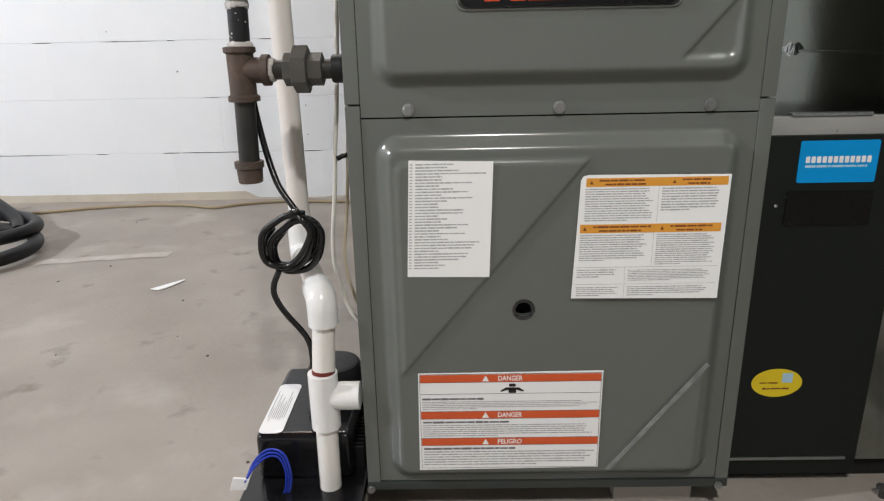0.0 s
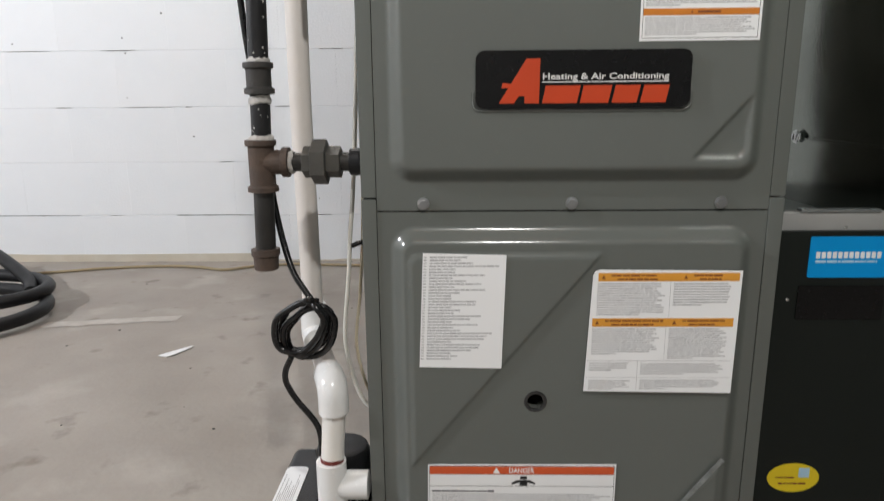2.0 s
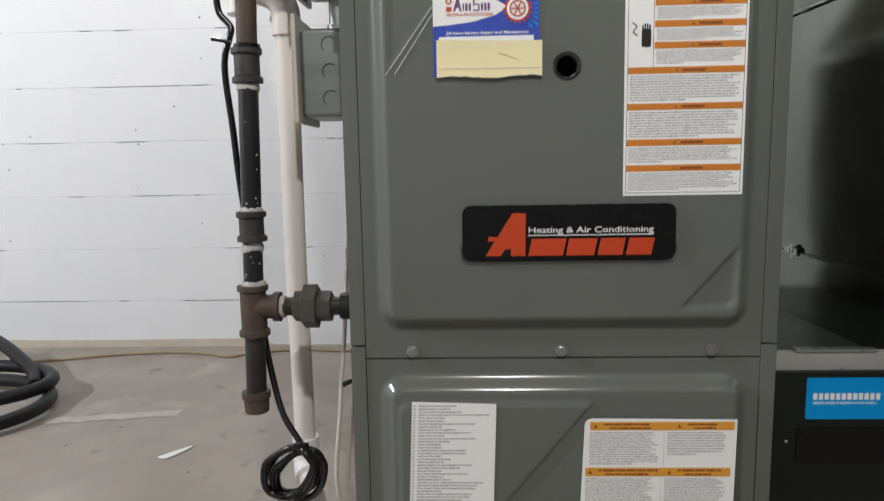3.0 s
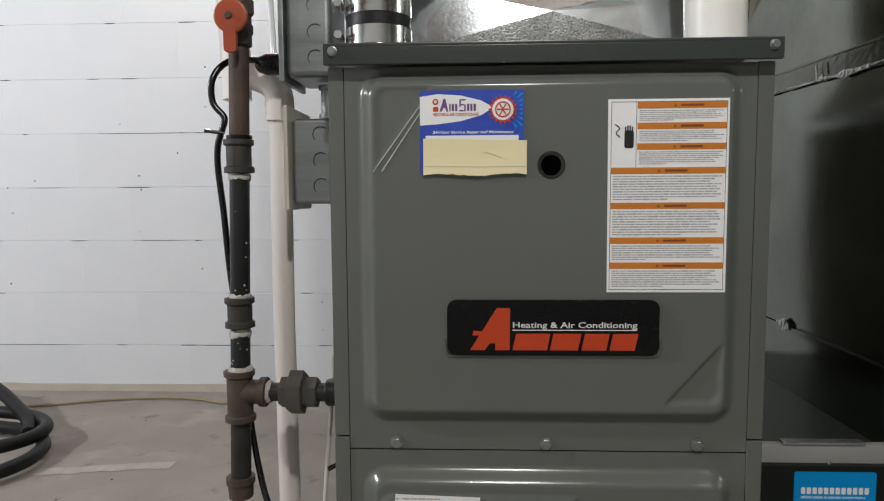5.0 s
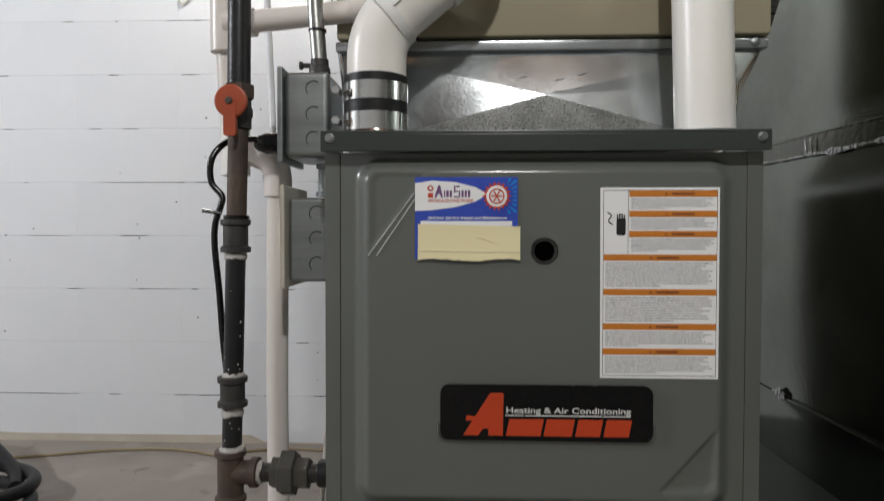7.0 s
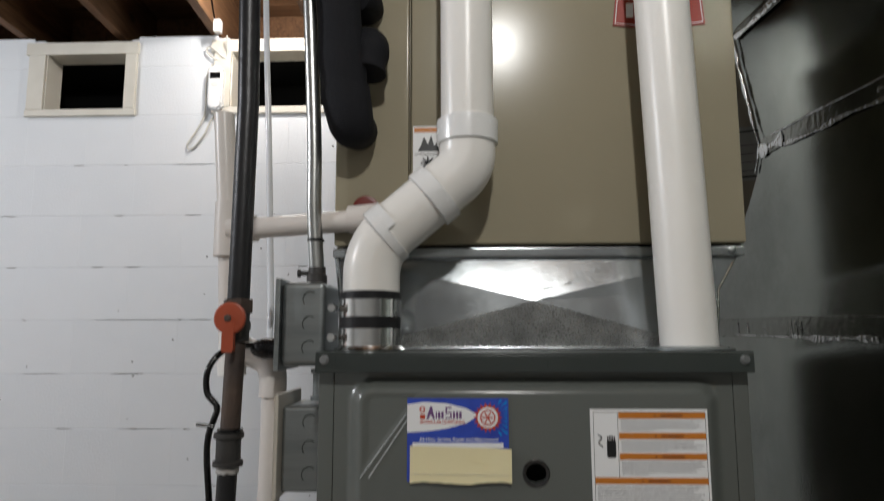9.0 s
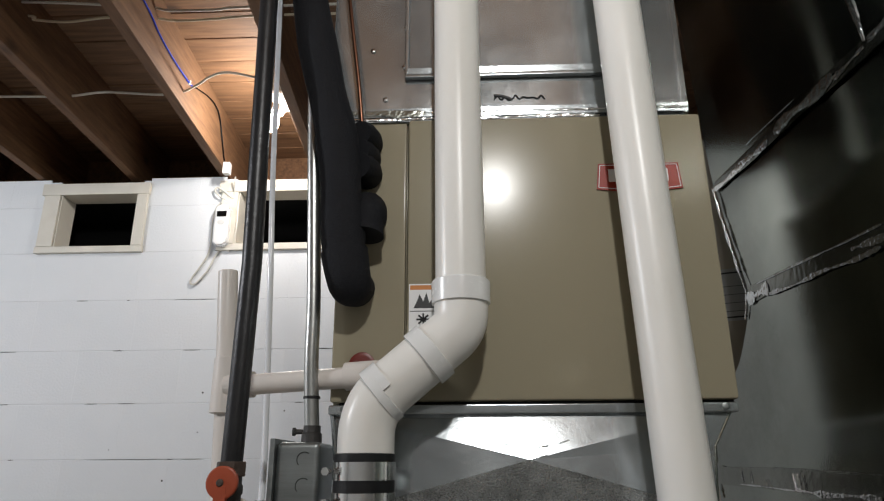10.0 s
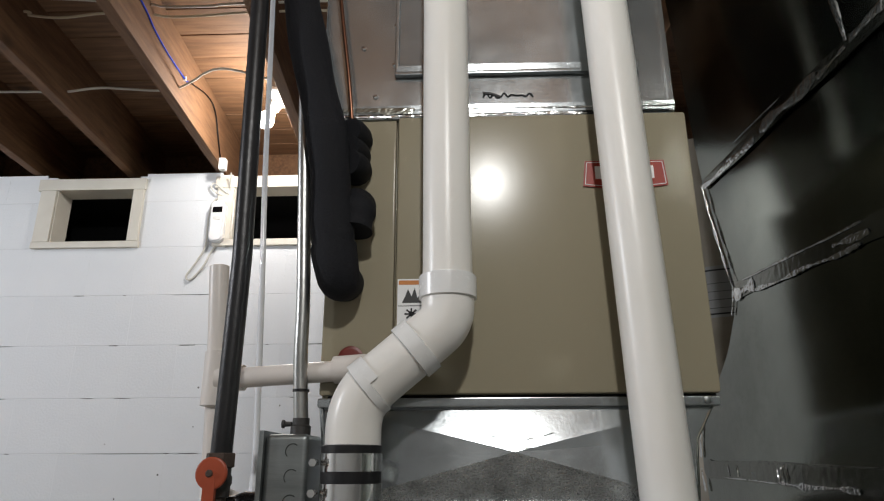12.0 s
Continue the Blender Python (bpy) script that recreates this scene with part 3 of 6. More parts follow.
for x, y in ((0.36, 0.05), (0.09, 0.60), (0.36, 0.60)):
    solo("spacer_block", box(x - 0.05, x + 0.05, y - 0.02, y + 0.06, 0, Z0 - 0.001, 0.003), M_SPACER, "grey spacer block under the furnace", "block", "spacers under the furnace")
solo("spacer_block", box(0.05, 0.15, 0.06, 0.12, 0, Z0 - 0.001, 0.003), M_SPACER, "grey spacer block under the furnace", "block", "spacers under the furnace")

# strips of clear film left on the pressed corners
film = solo("film_strip", slab([(0.290, 0.0715), (0.294, 0.0695), (0.4005, 0.2085), (0.3960, 0.2115)], -0.0042, -0.0034), M_FILM_STRIP, "strip of shiny clear protective film on the door", "film")
film = thing("film_edge", "thin shiny film edges across the upper door corner", "film", (0.07, -0.001, 0.82))
for o in (0.0, 0.0085):
    part("film_line", tube([(0.047 + o, -0.0004, 0.782), (0.094 + o * 0.3, -0.0004, 0.846 - o * 0.4)], 0.0007, 6), M_FILM, film)

# badge: the maker's word is left as plain slanted shapes
badge = thing("badge", "black plastic furnace badge with raised red maker's mark", "badge", (0.226, -0.002, 0.624))
part("plate", slab(round_outline(0.1205, 0.3325, 0.5965, 0.6525, 0.009), -0.0042, 0.001), M_BADGE, badge)
part("lip", tube(rounded([(0.118, -0.0006, 0.612), (0.118, -0.0006, 0.5945), (0.335, -0.0006, 0.5945), (0.335, -0.0006, 0.612)], 0.010), 0.0014, 10), M_LIP, badge, "shiny pressed steel lip")
marks = bmesh.new()


def slanted(x0, x1, z0, z1, bm, lean=0.25, y=-0.0048):
    d = (z1 - z0) * lean
    return slab([(x0, z0), (x1, z0), (x1 + d, z1), (x0 + d, z1)], y, -0.0042, bm)


slab([(0.1435, 0.6015), (0.1585, 0.6015), (0.1635, 0.6085), (0.1690, 0.6085), (0.1690, 0.6015), (0.1835, 0.6015), (0.1840, 0.6445), (0.1705, 0.6445)], -0.0048, -0.0042, marks)
slab([(0.146, 0.6165), (0.1535, 0.6165), (0.156, 0.6205), (0.147, 0.6215)], -0.0047, -0.0041, marks)
for xa, xb in ((0.1865, 0.2210), (0.2240, 0.2520), (0.2555, 0.2800), (0.2835, 0.3085)):
    slanted(xa, xb, 0.6015, 0.6185, marks, 0.2)
part("red_mark", marks, M_BADGE_RED, badge)
part("badge_text", letters("Heating & Air Conditioning", 0.1868, 0.6245, 0.0058, -0.0044, 0.124, bold=0.016), M_SILVER, badge)
part("underline", patch(0.186, 0.3105, 0.6215, 0.6225, -0.0042), M_SILVER, badge)


# ---- stickers on the furnace ----
def triangle(x, z, s, y, bm=None):
    return slab([(x - s * 0.55, z), (x + s * 0.55, z), (x, z + s)], y - 0.0001, y, bm)


def band_row(parent, x0, x1, z0, z1, y, mat, seed, marks_at, ink=M_BROWN_INK):
    b = part("colour_band", patch(x0, x1, z0, z1, y), mat, parent)
    h = z1 - z0
    for mx, w in marks_at:
        bm = bmesh.new()
        triangle(mx, z0 + h * 0.3, h * 0.42, y - 0.0003, bm)
        if h > 0.008:
            text_lines(mx + h * 0.9, mx + h * 0.9 + w, z0 + h * 0.88, z0 + h * 0.52, 1, y - 0.0003, seed, 1.0, bm, 0.7)
            text_lines(mx + h * 1.6, mx + h * 0.3 + w, z0 + h * 0.42, z0 + h * 0.08, 1, y - 0.0003, seed + 5, 1.0, bm, 0.7)
        else:
            patch(mx + h * 0.9, mx + h * 0.9 + w, z0 + h * 0.32, z0 + h * 0.66, y - 0.0003, 0.0001, bm)
        part("band_print", bm, ink, b)


Y = -0.0004
warn = thing("warning_label", "tall white warning sticker with orange bands on the upper door", "label", (0.338, Y, 0.755))
part("paper", slab([(0.2795, 0.8505), (0.2805, 0.660), (0.3970, 0.660), (0.3965, 0.8505)], Y - 0.0004, Y + 0.0008), M_PAPER, warn)
yy = Y - 0.0005
line = bmesh.new()
for a in ((0.2825, 0.3945, 0.8475, 0.8480), (0.2825, 0.3945, 0.6625, 0.6630), (0.2825, 0.2829, 0.6625, 0.848), (0.3940, 0.3944, 0.6625, 0.848), (0.3068, 0.3072, 0.784, 0.848)):
    patch(a[0], a[1], a[2], a[3], yy, 0.0001, line)
part("border_line", line, M_BLACK_INK, warn)
for k, (zt, xa, rows, zb) in enumerate(((0.8475, 0.308, 4, 0.829), (0.8275, 0.308, 4, 0.809), (0.8075, 0.308, 5, 0.7865), (0.784, 0.283, 8, 0.7515), (0.7495, 0.283, 8, 0.7165),
                                        (0.7150, 0.283, 5, 0.692), (0.690, 0.283, 6, 0.665))):
    band_row(warn, xa, 0.394, zt - 0.0062, zt, yy, M_ORANGE_BAND, k, [(xa + (0.394 - xa) * 0.42, 0.022)])
    part("small_print", text_lines(xa + 0.002, 0.3915, zt - 0.0075, zb, rows + 2, yy - 0.0001, 20 + k, 1.0, None, 0.55), M_INK, warn)
pict = bmesh.new()
slab(round_outline(0.2955, 0.3045, 0.8030, 0.8200, 0.002), yy - 0.0002, yy, pict)
for k in range(4):
    box(0.2958 + 0.0022 * k, 0.2972 + 0.0022 * k, yy - 0.0002, yy, 0.819, 0.8255 - 0.0012 * abs(k - 1.5), 0, pict)
tube(flowing([(0.2865, yy, 0.826), (0.2905, yy, 0.8225), (0.2875, yy, 0.8175), (0.2915, yy, 0.8135)]), 0.0006, 6, pict)
part("pictogram", pict, M_BLACK_INK, warn, "black shock hazard pictogram")

fire = thing("hazard_label", "white hazard sticker with orange bands, one corner curled", "label", (0.32, -0.004, 0.36))
YF = -0.0036
part("paper", slab([(0.2395, 0.2925), (0.3995, 0.2905), (0.4010, 0.4285), (0.2530, 0.4300), (0.2475, 0.4285), (0.2450, 0.4240)], YF - 0.0004, YF + 0.0006), M_PAPER, fire)
yf = YF - 0.0005
band_row(fire, 0.2505, 0.398, 0.4175, 0.4265, yf, M_ORANGE_LIGHT, 1, [(0.256, 0.055), (0.342, 0.035)])
band_row(fire, 0.246, 0.3955, 0.367, 0.3765, yf, M_ORANGE_LIGHT, 2, [(0.251, 0.062), (0.333, 0.045)])
for k, a in enumerate(((0.250, 0.324, 0.416, 0.3795, 10), (0.330, 0.394, 0.416, 0.390, 7), (0.246, 0.320, 0.3655, 0.335, 9), (0.328, 0.393, 0.3655, 0.330, 11),
                       (0.2445, 0.292, 0.3265, 0.316, 3), (0.3, 0.392, 0.3255, 0.312, 5), (0.2445, 0.292, 0.306, 0.2945, 4), (0.3, 0.392, 0.3065, 0.2945, 4))):
    part("small_print", text_lines(a[0], a[1], a[2], a[3], round(a[4] * 1.35), yf - 0.0001, 40 + k, 0.97), M_INK, fire)
line = bmesh.new()
for a in ((0.3265, 0.3268, 0.378, 0.4175), (0.3245, 0.3248, 0.3285, 0.367), (0.242, 0.396, 0.3280, 0.3284), (0.242, 0.396, 0.3085, 0.3088), (0.2965, 0.2968, 0.2925, 0.328)):
    patch(*a, yf, 0.0001, line)
part("border_line", line, M_INK, fire)

danger = thing("danger_label", "white danger sticker with three red bands on the lower door", "label", (0.173, Y, 0.136))
part("paper", slab([(0.0660, 0.0705), (0.2805, 0.0725), (0.2810, 0.2015), (0.0675, 0.2005)], Y - 0.0004, Y + 0.0012), M_PAPER, danger)
for k, (zt, word, rows, zb, zs) in enumerate(((0.1985, "DANGER", 3, 0.1530, 0.1645), (0.1505, "DANGER", 4, 0.1165, 0.1335), (0.1145, "PELIGRO", 4, 0.0765, 0.0975))):
    b = part("red_band", patch(0.0695, 0.2785, zt - 0.0095, zt, yy), M_RED_BAND, danger)
    w = letters(word, 0.1600, zt - 0.0078, 0.0062, yy - 0.0003, 0.0285)
    part("band_word", w, M_PAPER, b, "white capital letters")
    part("alert_triangle", triangle(0.1455, zt - 0.0085, 0.0075, yy - 0.0003), M_PAPER, b)
    part("small_print", text_lines(0.0715, 0.277, zs, zb, rows + 2, yy - 0.0001, 60 + k, 1.0), M_INK, danger)
pict = bmesh.new()
slab(round_outline(0.172, 0.181, 0.1745, 0.180, 0.001), yy - 0.0002, yy, pict)
slab([(0.1625, 0.1775), (0.169, 0.1815), (0.184, 0.1815), (0.190, 0.1775), (0.189, 0.1760), (0.181, 0.1785), (0.172, 0.1785), (0.1635, 0.1760)], yy - 0.0002, yy, pict)
slab(round_outline(0.1725, 0.1805, 0.1825, 0.1865, 0.0018), yy - 0.0002, yy, pict)
part("pictogram", pict, M_BLACK_INK, danger, "black warning pictogram")
edge = bmesh.new()
for a in ((0.069, 0.279, 0.1735, 0.1739), (0.0688, 0.2792, 0.1990, 0.1995), (0.0688, 0.2792, 0.0732, 0.0736), (0.0688, 0.0692, 0.0735, 0.1990), (0.2788, 0.2792, 0.0735, 0.1990),
          (0.0692, 0.2788, 0.1885, 0.1888), (0.0692, 0.2788, 0.1405, 0.1408), (0.0692, 0.2788, 0.1045, 0.1048), (0.0692, 0.2788, 0.1507, 0.1510), (0.0692, 0.2788, 0.1147, 0.1150)):
    patch(*a, yy, 0.0001, edge)
part("border_line", edge, M_BLACK_INK, danger)
for k, (za, xb) in enumerate(((0.1690, 0.152), (0.1380, 0.188), (0.1020, 0.192))):
    part("title_print", text_lines(0.0715, xb, za, za - 0.0035, 1, yy - 0.0002, 90 + k, 1.0, None, 0.8), M_TITLE_INK, danger)

codes = thing("code_list", "plain white sheet of diagnostic codes on the lower door", "label", (0.107, -0.004, 0.384))
part("paper", slab([(0.0600, 0.3205), (0.1495, 0.3190), (0.1535, 0.4460), (0.0655, 0.4485)], YF - 0.0004, YF + 0.0004), M_PAPER, codes)
rng = random.Random(7)
rows = bmesh.new()
for k in range(36):
    z = 0.4440 - k * 0.00325
    x = 0.0725 - k * 0.00014
    patch(x - 0.006, x - 0.003, z - 0.0006, z + 0.0006, yf, 0.0001, rows)
    text_lines(x, x + rng.choice((0.028, 0.036, 0.045, 0.052, 0.062, 0.074)), z + 0.0012, z - 0.0012, 1, yf, 100 + k, 1.0, rows, 0.75)
part("small_print", rows, M_INK, codes)

card = thing("service_card", "blue and white service company card stuck on the upper door", "card", (0.146, Y, 0.82))
part("card_body", patch(0.0945, 0.1975, 0.7790, 0.8610, Y, 0.0006), M_NAVY, card)
white = [(0.0945, 0.8550), (0.112, 0.8575), (0.135, 0.8560), (0.155, 0.8510), (0.1675, 0.8440), (0.155, 0.8365), (0.135, 0.8310), (0.112, 0.8280), (0.0945, 0.8270)]
part("white_field", slab(white, yy - 0.0004, yy - 0.0002), M_PAPER, card)
gear = bmesh.new()
pts = []
for k in range(36):
    r = 0.0148 if k % 2 == 0 else 0.0112
    a = math.pi * 2 * k / 36
    pts.append((0.1765 + r * math.cos(a), 0.8420 + r * math.sin(a)))
slab(pts, yy - 0.0006, yy - 0.0004, gear)
part("emblem", gear, M_BADGE_RED, card, "red cog emblem")
part("emblem_disc", lathe([(0.0105, 0), (0.0105, 0.0001)], (0.1765, yy - 0.0007, 0.842), (0, -1, 0), 24), M_PAPER, card)
spokes = bmesh.new()
for k in range(6):
    a = math.pi * k / 3
    tube([(0.1765, yy - 0.0009, 0.842), (0.1765 + 0.006 * math.cos(a), yy - 0.0009, 0.842 + 0.006 * math.sin(a))], 0.0007, 5, spokes)
part("emblem_spokes", spokes, M_BADGE_RED, card)
part("emblem_ring", tube([(0.1765 + 0.0072 * math.cos(a), yy - 0.0009, 0.842 + 0.0072 * math.sin(a)) for a in np.linspace(0, 2 * math.pi, 33)], 0.0007, 5), M_BADGE_RED, card)
rays = bmesh.new()
for k in range(9):
    a = radians(-52 + 13 * k)
    r1 = min(0.0195 / max(abs(math.cos(a)), 0.01), 0.0175 / max(abs(math.sin(a)), 0.01))
    slab([(0.1765 + 0.0155 * math.cos(a), 0.842 + 0.0155 * math.sin(a)), (0.1765 + r1 * math.cos(a - 0.05), 0.842 + r1 * math.sin(a - 0.05)), (0.1765 + r1 * math.cos(a + 0.05), 0.842 + r1 * math.sin(a + 0.05))], yy - 0.0003, yy - 0.0001, rays)
part("printed_rays", rays, M_BLUE, card, "lighter blue printed rays")
marks = [([(0.1140, 0.8405), (0.1162, 0.8405), (0.1178, 0.8440), (0.1196, 0.8440), (0.1208, 0.8405), (0.1226, 0.8405), (0.1198, 0.8530), (0.1180, 0.8530)], M_MARK)]
marks += [(round_outline(xa, xb, 0.8408, 0.8478, 0.0005, 2), M_MARK) for xa, xb in ((0.1236, 0.1250), (0.1260, 0.1284), (0.1294, 0.1316), (0.1412, 0.1434), (0.1444, 0.1466), (0.1476, 0.1500))]
marks += [(round_outline(0.1336, 0.1352, 0.8450, 0.8525, 0.0007, 3), M_MARK), (round_outline(0.1354, 0.1398, 0.8510, 0.8525, 0.0006, 3), M_MARK), (round_outline(0.1354, 0.1382, 0.8462, 0.8476, 0.0006, 3), M_MARK),
          (round_outline(0.1384, 0.1399, 0.8405, 0.8474, 0.0006, 3), M_MARK), (round_outline(0.1334, 0.1382, 0.8405, 0.8419, 0.0006, 3), M_MARK), (round_outline(0.1075, 0.1128, 0.8404, 0.8450, 0.0008, 3), M_BADGE_RED)]
for outline, ink in marks:
    part("mark_block", slab(outline, yy - 0.0006, yy - 0.0004), ink, card)
part("mark_ring", tube([(0.1100 + 0.0024 * math.cos(a), yy - 0.0005, 0.8500 + 0.0024 * math.sin(a)) for a in np.linspace(0, 2 * math.pi, 21)], 0.0007, 5), M_BADGE_RED, card)
part("card_text", letters("HEATING & AIR CONDITIONING", 0.1075, 0.8360, 0.0030, yy - 0.0006, 0.0455), M_BADGE_RED, card)
part("card_text", letters("24-Hour Service Repair and Maintenance", 0.1070, 0.8190, 0.0027, yy - 0.0003, 0.080, shear=0.15), M_PAPER, card)
part("white_tab", patch(0.1000, 0.1920, 0.8120, 0.8170, yy, 0.0003), M_PAPER, card)

note = bmesh.new()
nx, nz = 26, 10
grid = [[None] * nz for _ in range(nx)]
rng = random.Random(3)
for i in range(nx):
    u = i / (nx - 1)
    torn = 0.7780 + 0.0012 * math.sin(9 * u) + rng.uniform(-0.0006, 0.0006)
    for j in range(nz):
        v = j / (nz - 1)
        lift = 0.0012 + 0.0020 * (1 - v) ** 2 + 0.002 * max(0, u - 0.8) * 5 * v
        if v > 0.93 and u > 0.96:
            lift += 0.002
        grid[i][j] = note.verts.new((0.0975 + 0.1025 * u, yy - lift, torn + (0.8140 - 0.0025 * u - torn) * v))
for i in range(nx - 1):
    for j in range(nz - 1):
        note.faces.new((grid[i][j], grid[i + 1][j], grid[i + 1][j + 1], grid[i][j + 1]))
note_ob = thing("sticky_note", "blank pale yellow paper note with a torn lower edge", "note", (0.148, yy - 0.001, 0.796))
part("paper", note, M_NOTE, note_ob)
part("fold_line", tube([(0.0985, yy - 0.0031, 0.7868), (0.1990, yy - 0.0031, 0.7860)], 0.0002, 5), M_OFFWHITE, note_ob)
part("crease", tube(flowing([(0.157, yy - 0.0022, 0.801), (0.166, yy - 0.0022, 0.7985), (0.176, yy - 0.0024, 0.7945)]), 0.0003, 5), M_NOTE, note_ob)


# ---- air cleaner cabinet beside the furnace ----
CY = 0.058
cab = thing("air_cleaner_cabinet", "charcoal steel air cleaner cabinet beside the furnace", "cabinet", (0.53, CY, 0.0))
part("body", box(FW + 0.004, 0.632, CY + 0.004, 0.118, 0.012, 0.457, 0.002), M_FILTER, cab)
# boot is bare sheet metal; the cap's dark colour imitates its dim reflection
part("rear_body", box(FW + 0.004, 0.70, 0.119, 0.70, 0.012, 0.4375, 0.002), M_CAP, cab, "sheet metal return boot with its dark reflection painted in")
part("front_panel", box(FW + 0.004, 0.622, CY, CY + 0.005, 0.042, 0.458, 0.0015), M_FILTER, cab, "charcoal front panel")
part("top_flange", box(FW + 0.003, 0.70, CY + 0.012, CY + 0.024, 0.452, 0.4775, 0.0015), M_LABEL_GREY, cab, "pale metal top flange")
part("top_flange", box(0.492, 0.582, CY + 0.010, CY + 0.022, 0.4777, 0.4815, 0.001), M_ZINC, cab, "raised metal lip")
part("end_panel", box(0.6225, 0.70, CY + 0.01, 0.12, 0.03, 0.458, 0.001), M_ZINC_DULL, cab, "grey sheet metal end")
part("lower_lip", box(FW + 0.004, 0.615, CY - 0.001, CY + 0.004, 0.0375, 0.0418, 0.0006), M_BOX, cab, "pale lower lip")
# base frame in the same near black, underside shade put into its colour
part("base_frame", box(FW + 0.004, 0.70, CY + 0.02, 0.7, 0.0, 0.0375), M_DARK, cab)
part("rivet", lathe([(0.002, 0), (0.002, 0.0006), (0.0008, 0.0012)], (0.4815, CY, 0.378), (0, -1, 0), 10), M_CHROME, cab)
part("rivet", lathe([(0.0018, 0), (0.0018, 0.0005), (0.0008, 0.001)], (0.5375, CY, 0.462), (0, -1, 0), 10), M_CHROME, cab)
sign = thing("blue_sign", "sky blue rectangular maker's sign on the cabinet", "sign", (0.548, CY - 0.001, 0.423))
part("plate", slab(round_outline(0.5045, 0.5925, 0.3990, 0.4465, 0.0025), CY - 0.0012, CY), M_BLUE, sign)
for xa in np.arange(0.5120, 0.5845, 0.0062):
    part("mark_block", slab(round_outline(xa, xa + 0.0046, 0.4215, 0.4290, 0.001, 3), CY - 0.0015, CY - 0.0013), M_PAPER, sign)
part("small_print", text_lines(0.512, 0.585, 0.4195, 0.4160, 1, CY - 0.0014, 5, 1.0, None, 0.8), M_PALE_BLUE, sign)
nudge(sign, -0.0043, 0, 0.0055)
part("viewing_panel", slab(round_outline(0.4920, 0.5900, 0.3545, 0.3945, 0.002), CY - 0.0015, CY + 0.001), M_BADGE, cab, "glossy black panel strip")
oval = thing("yellow_sticker", "oval yellow service sticker on the charcoal cabinet", "sticker", (0.515, CY, 0.144))
part("paper", slab([(0.5155 + 0.0315 * math.cos(a), 0.1465 + 0.0195 * math.sin(a)) for a in np.linspace(0, 2 * math.pi, 41)[:-1]], CY - 0.0005, CY), M_YELLOW, oval)
part("print_bar", text_lines(0.498, 0.535, 0.1405, 0.137, 1, CY - 0.0006, 9, 1.0, None, 0.8), M_BROWN_INK, oval)
part("print_bar", text_lines(0.494, 0.520, 0.1485, 0.145, 1, CY - 0.0006, 10, 1.0, None, 0.6), M_BROWN_INK, oval)
part("picture_patch", patch(0.5215, 0.5345, 0.147, 0.160, CY - 0.0005, 0.0001), M_PALE_BLUE, oval)

nudge(oval, -0.003, 0, 0.0035)

# ---- return air duct, with tape along its seams ----
DX = 0.66
BACK = [(0.43, 0.65), (0.63, 0.68), (0.945, 0.70), (1.029, 0.679), (1.087, 0.577), (1.145, 0.495), (1.205, 0.445), (1.247, 0.426), (1.326, 0.453), (1.411, 0.486), (1.487, 0.508), (1.743, 0.498), (2.12, 0.495)]


def back_edge(z):
    for (za, ya), (zb, yb) in zip(BACK, BACK[1:]):
        if za <= z <= zb:
            return ya + (yb - ya) * (z - za) / (zb - za)
    return BACK[-1][1]


duct = thing("return_duct", "large dull galvanised return air duct with taped seams", "duct", (DX + 0.3, 0.0, 0.438))
SECT = [0.438, 0.541, 0.930, 1.214, 1.446, 2.12]
RISE = [0.0, 0.0, 0.02, 0.068, 0.068, 0.0]  # slope of each seam towards the back
FRONT = -0.52
for k, (za, zb) in enumerate(zip(SECT, SECT[1:])):
    bm = bmesh.new()
    us = np.linspace(0, 1, 15)
    ys = np.linspace(0, 1, 26)
    grid, far = [], []
    for u in us:
        zc, rise = za + (zb - za) * u, RISE[k] + (RISE[k + 1] - RISE[k]) * u
        e = back_edge(zc + rise * 0.47)
        row = []
        for q in ys:
            yv = FRONT + (e - FRONT) * q
            z = zc + rise * yv
            dent = 0.0035 * noise.noise((yv * 3.1, z * 3.7, k * 5.0)) + 0.003 * noise.noise((yv * 1.2, z * 1.4, k * 3.0))
            edge = min(1.0, 8 * min(q, 1 - q), 8 * u, 8 * (1 - u))
            lip = 0.0025 if k % 2 else 0.0
            if k == 4:
                lip = -0.045 * u
            row.append(bm.verts.new((DX + lip + dent * edge, yv, z)))
        grid.append(row)
        far.append((bm.verts.new((DX + 0.55, FRONT, zc + rise * FRONT)), bm.verts.new((DX + 0.55, e, zc + rise * e))))
    for i in range(len(us) - 1):
        for j in range(len(ys) - 1):
            bm.faces.new((grid[i][j], grid[i][j + 1], grid[i + 1][j + 1], grid[i + 1][j]))
        bm.faces.new((grid[i][-1], far[i][1], far[i + 1][1], grid[i + 1][-1]))
        bm.faces.new((far[i][0], grid[i][0], grid[i + 1][0], far[i + 1][0]))
        bm.faces.new((far[i][1], far[i][0], far[i + 1][0], far[i + 1][1]))
    part("duct_section", bm, M_ZINC_DULL, duct, smooth=50)


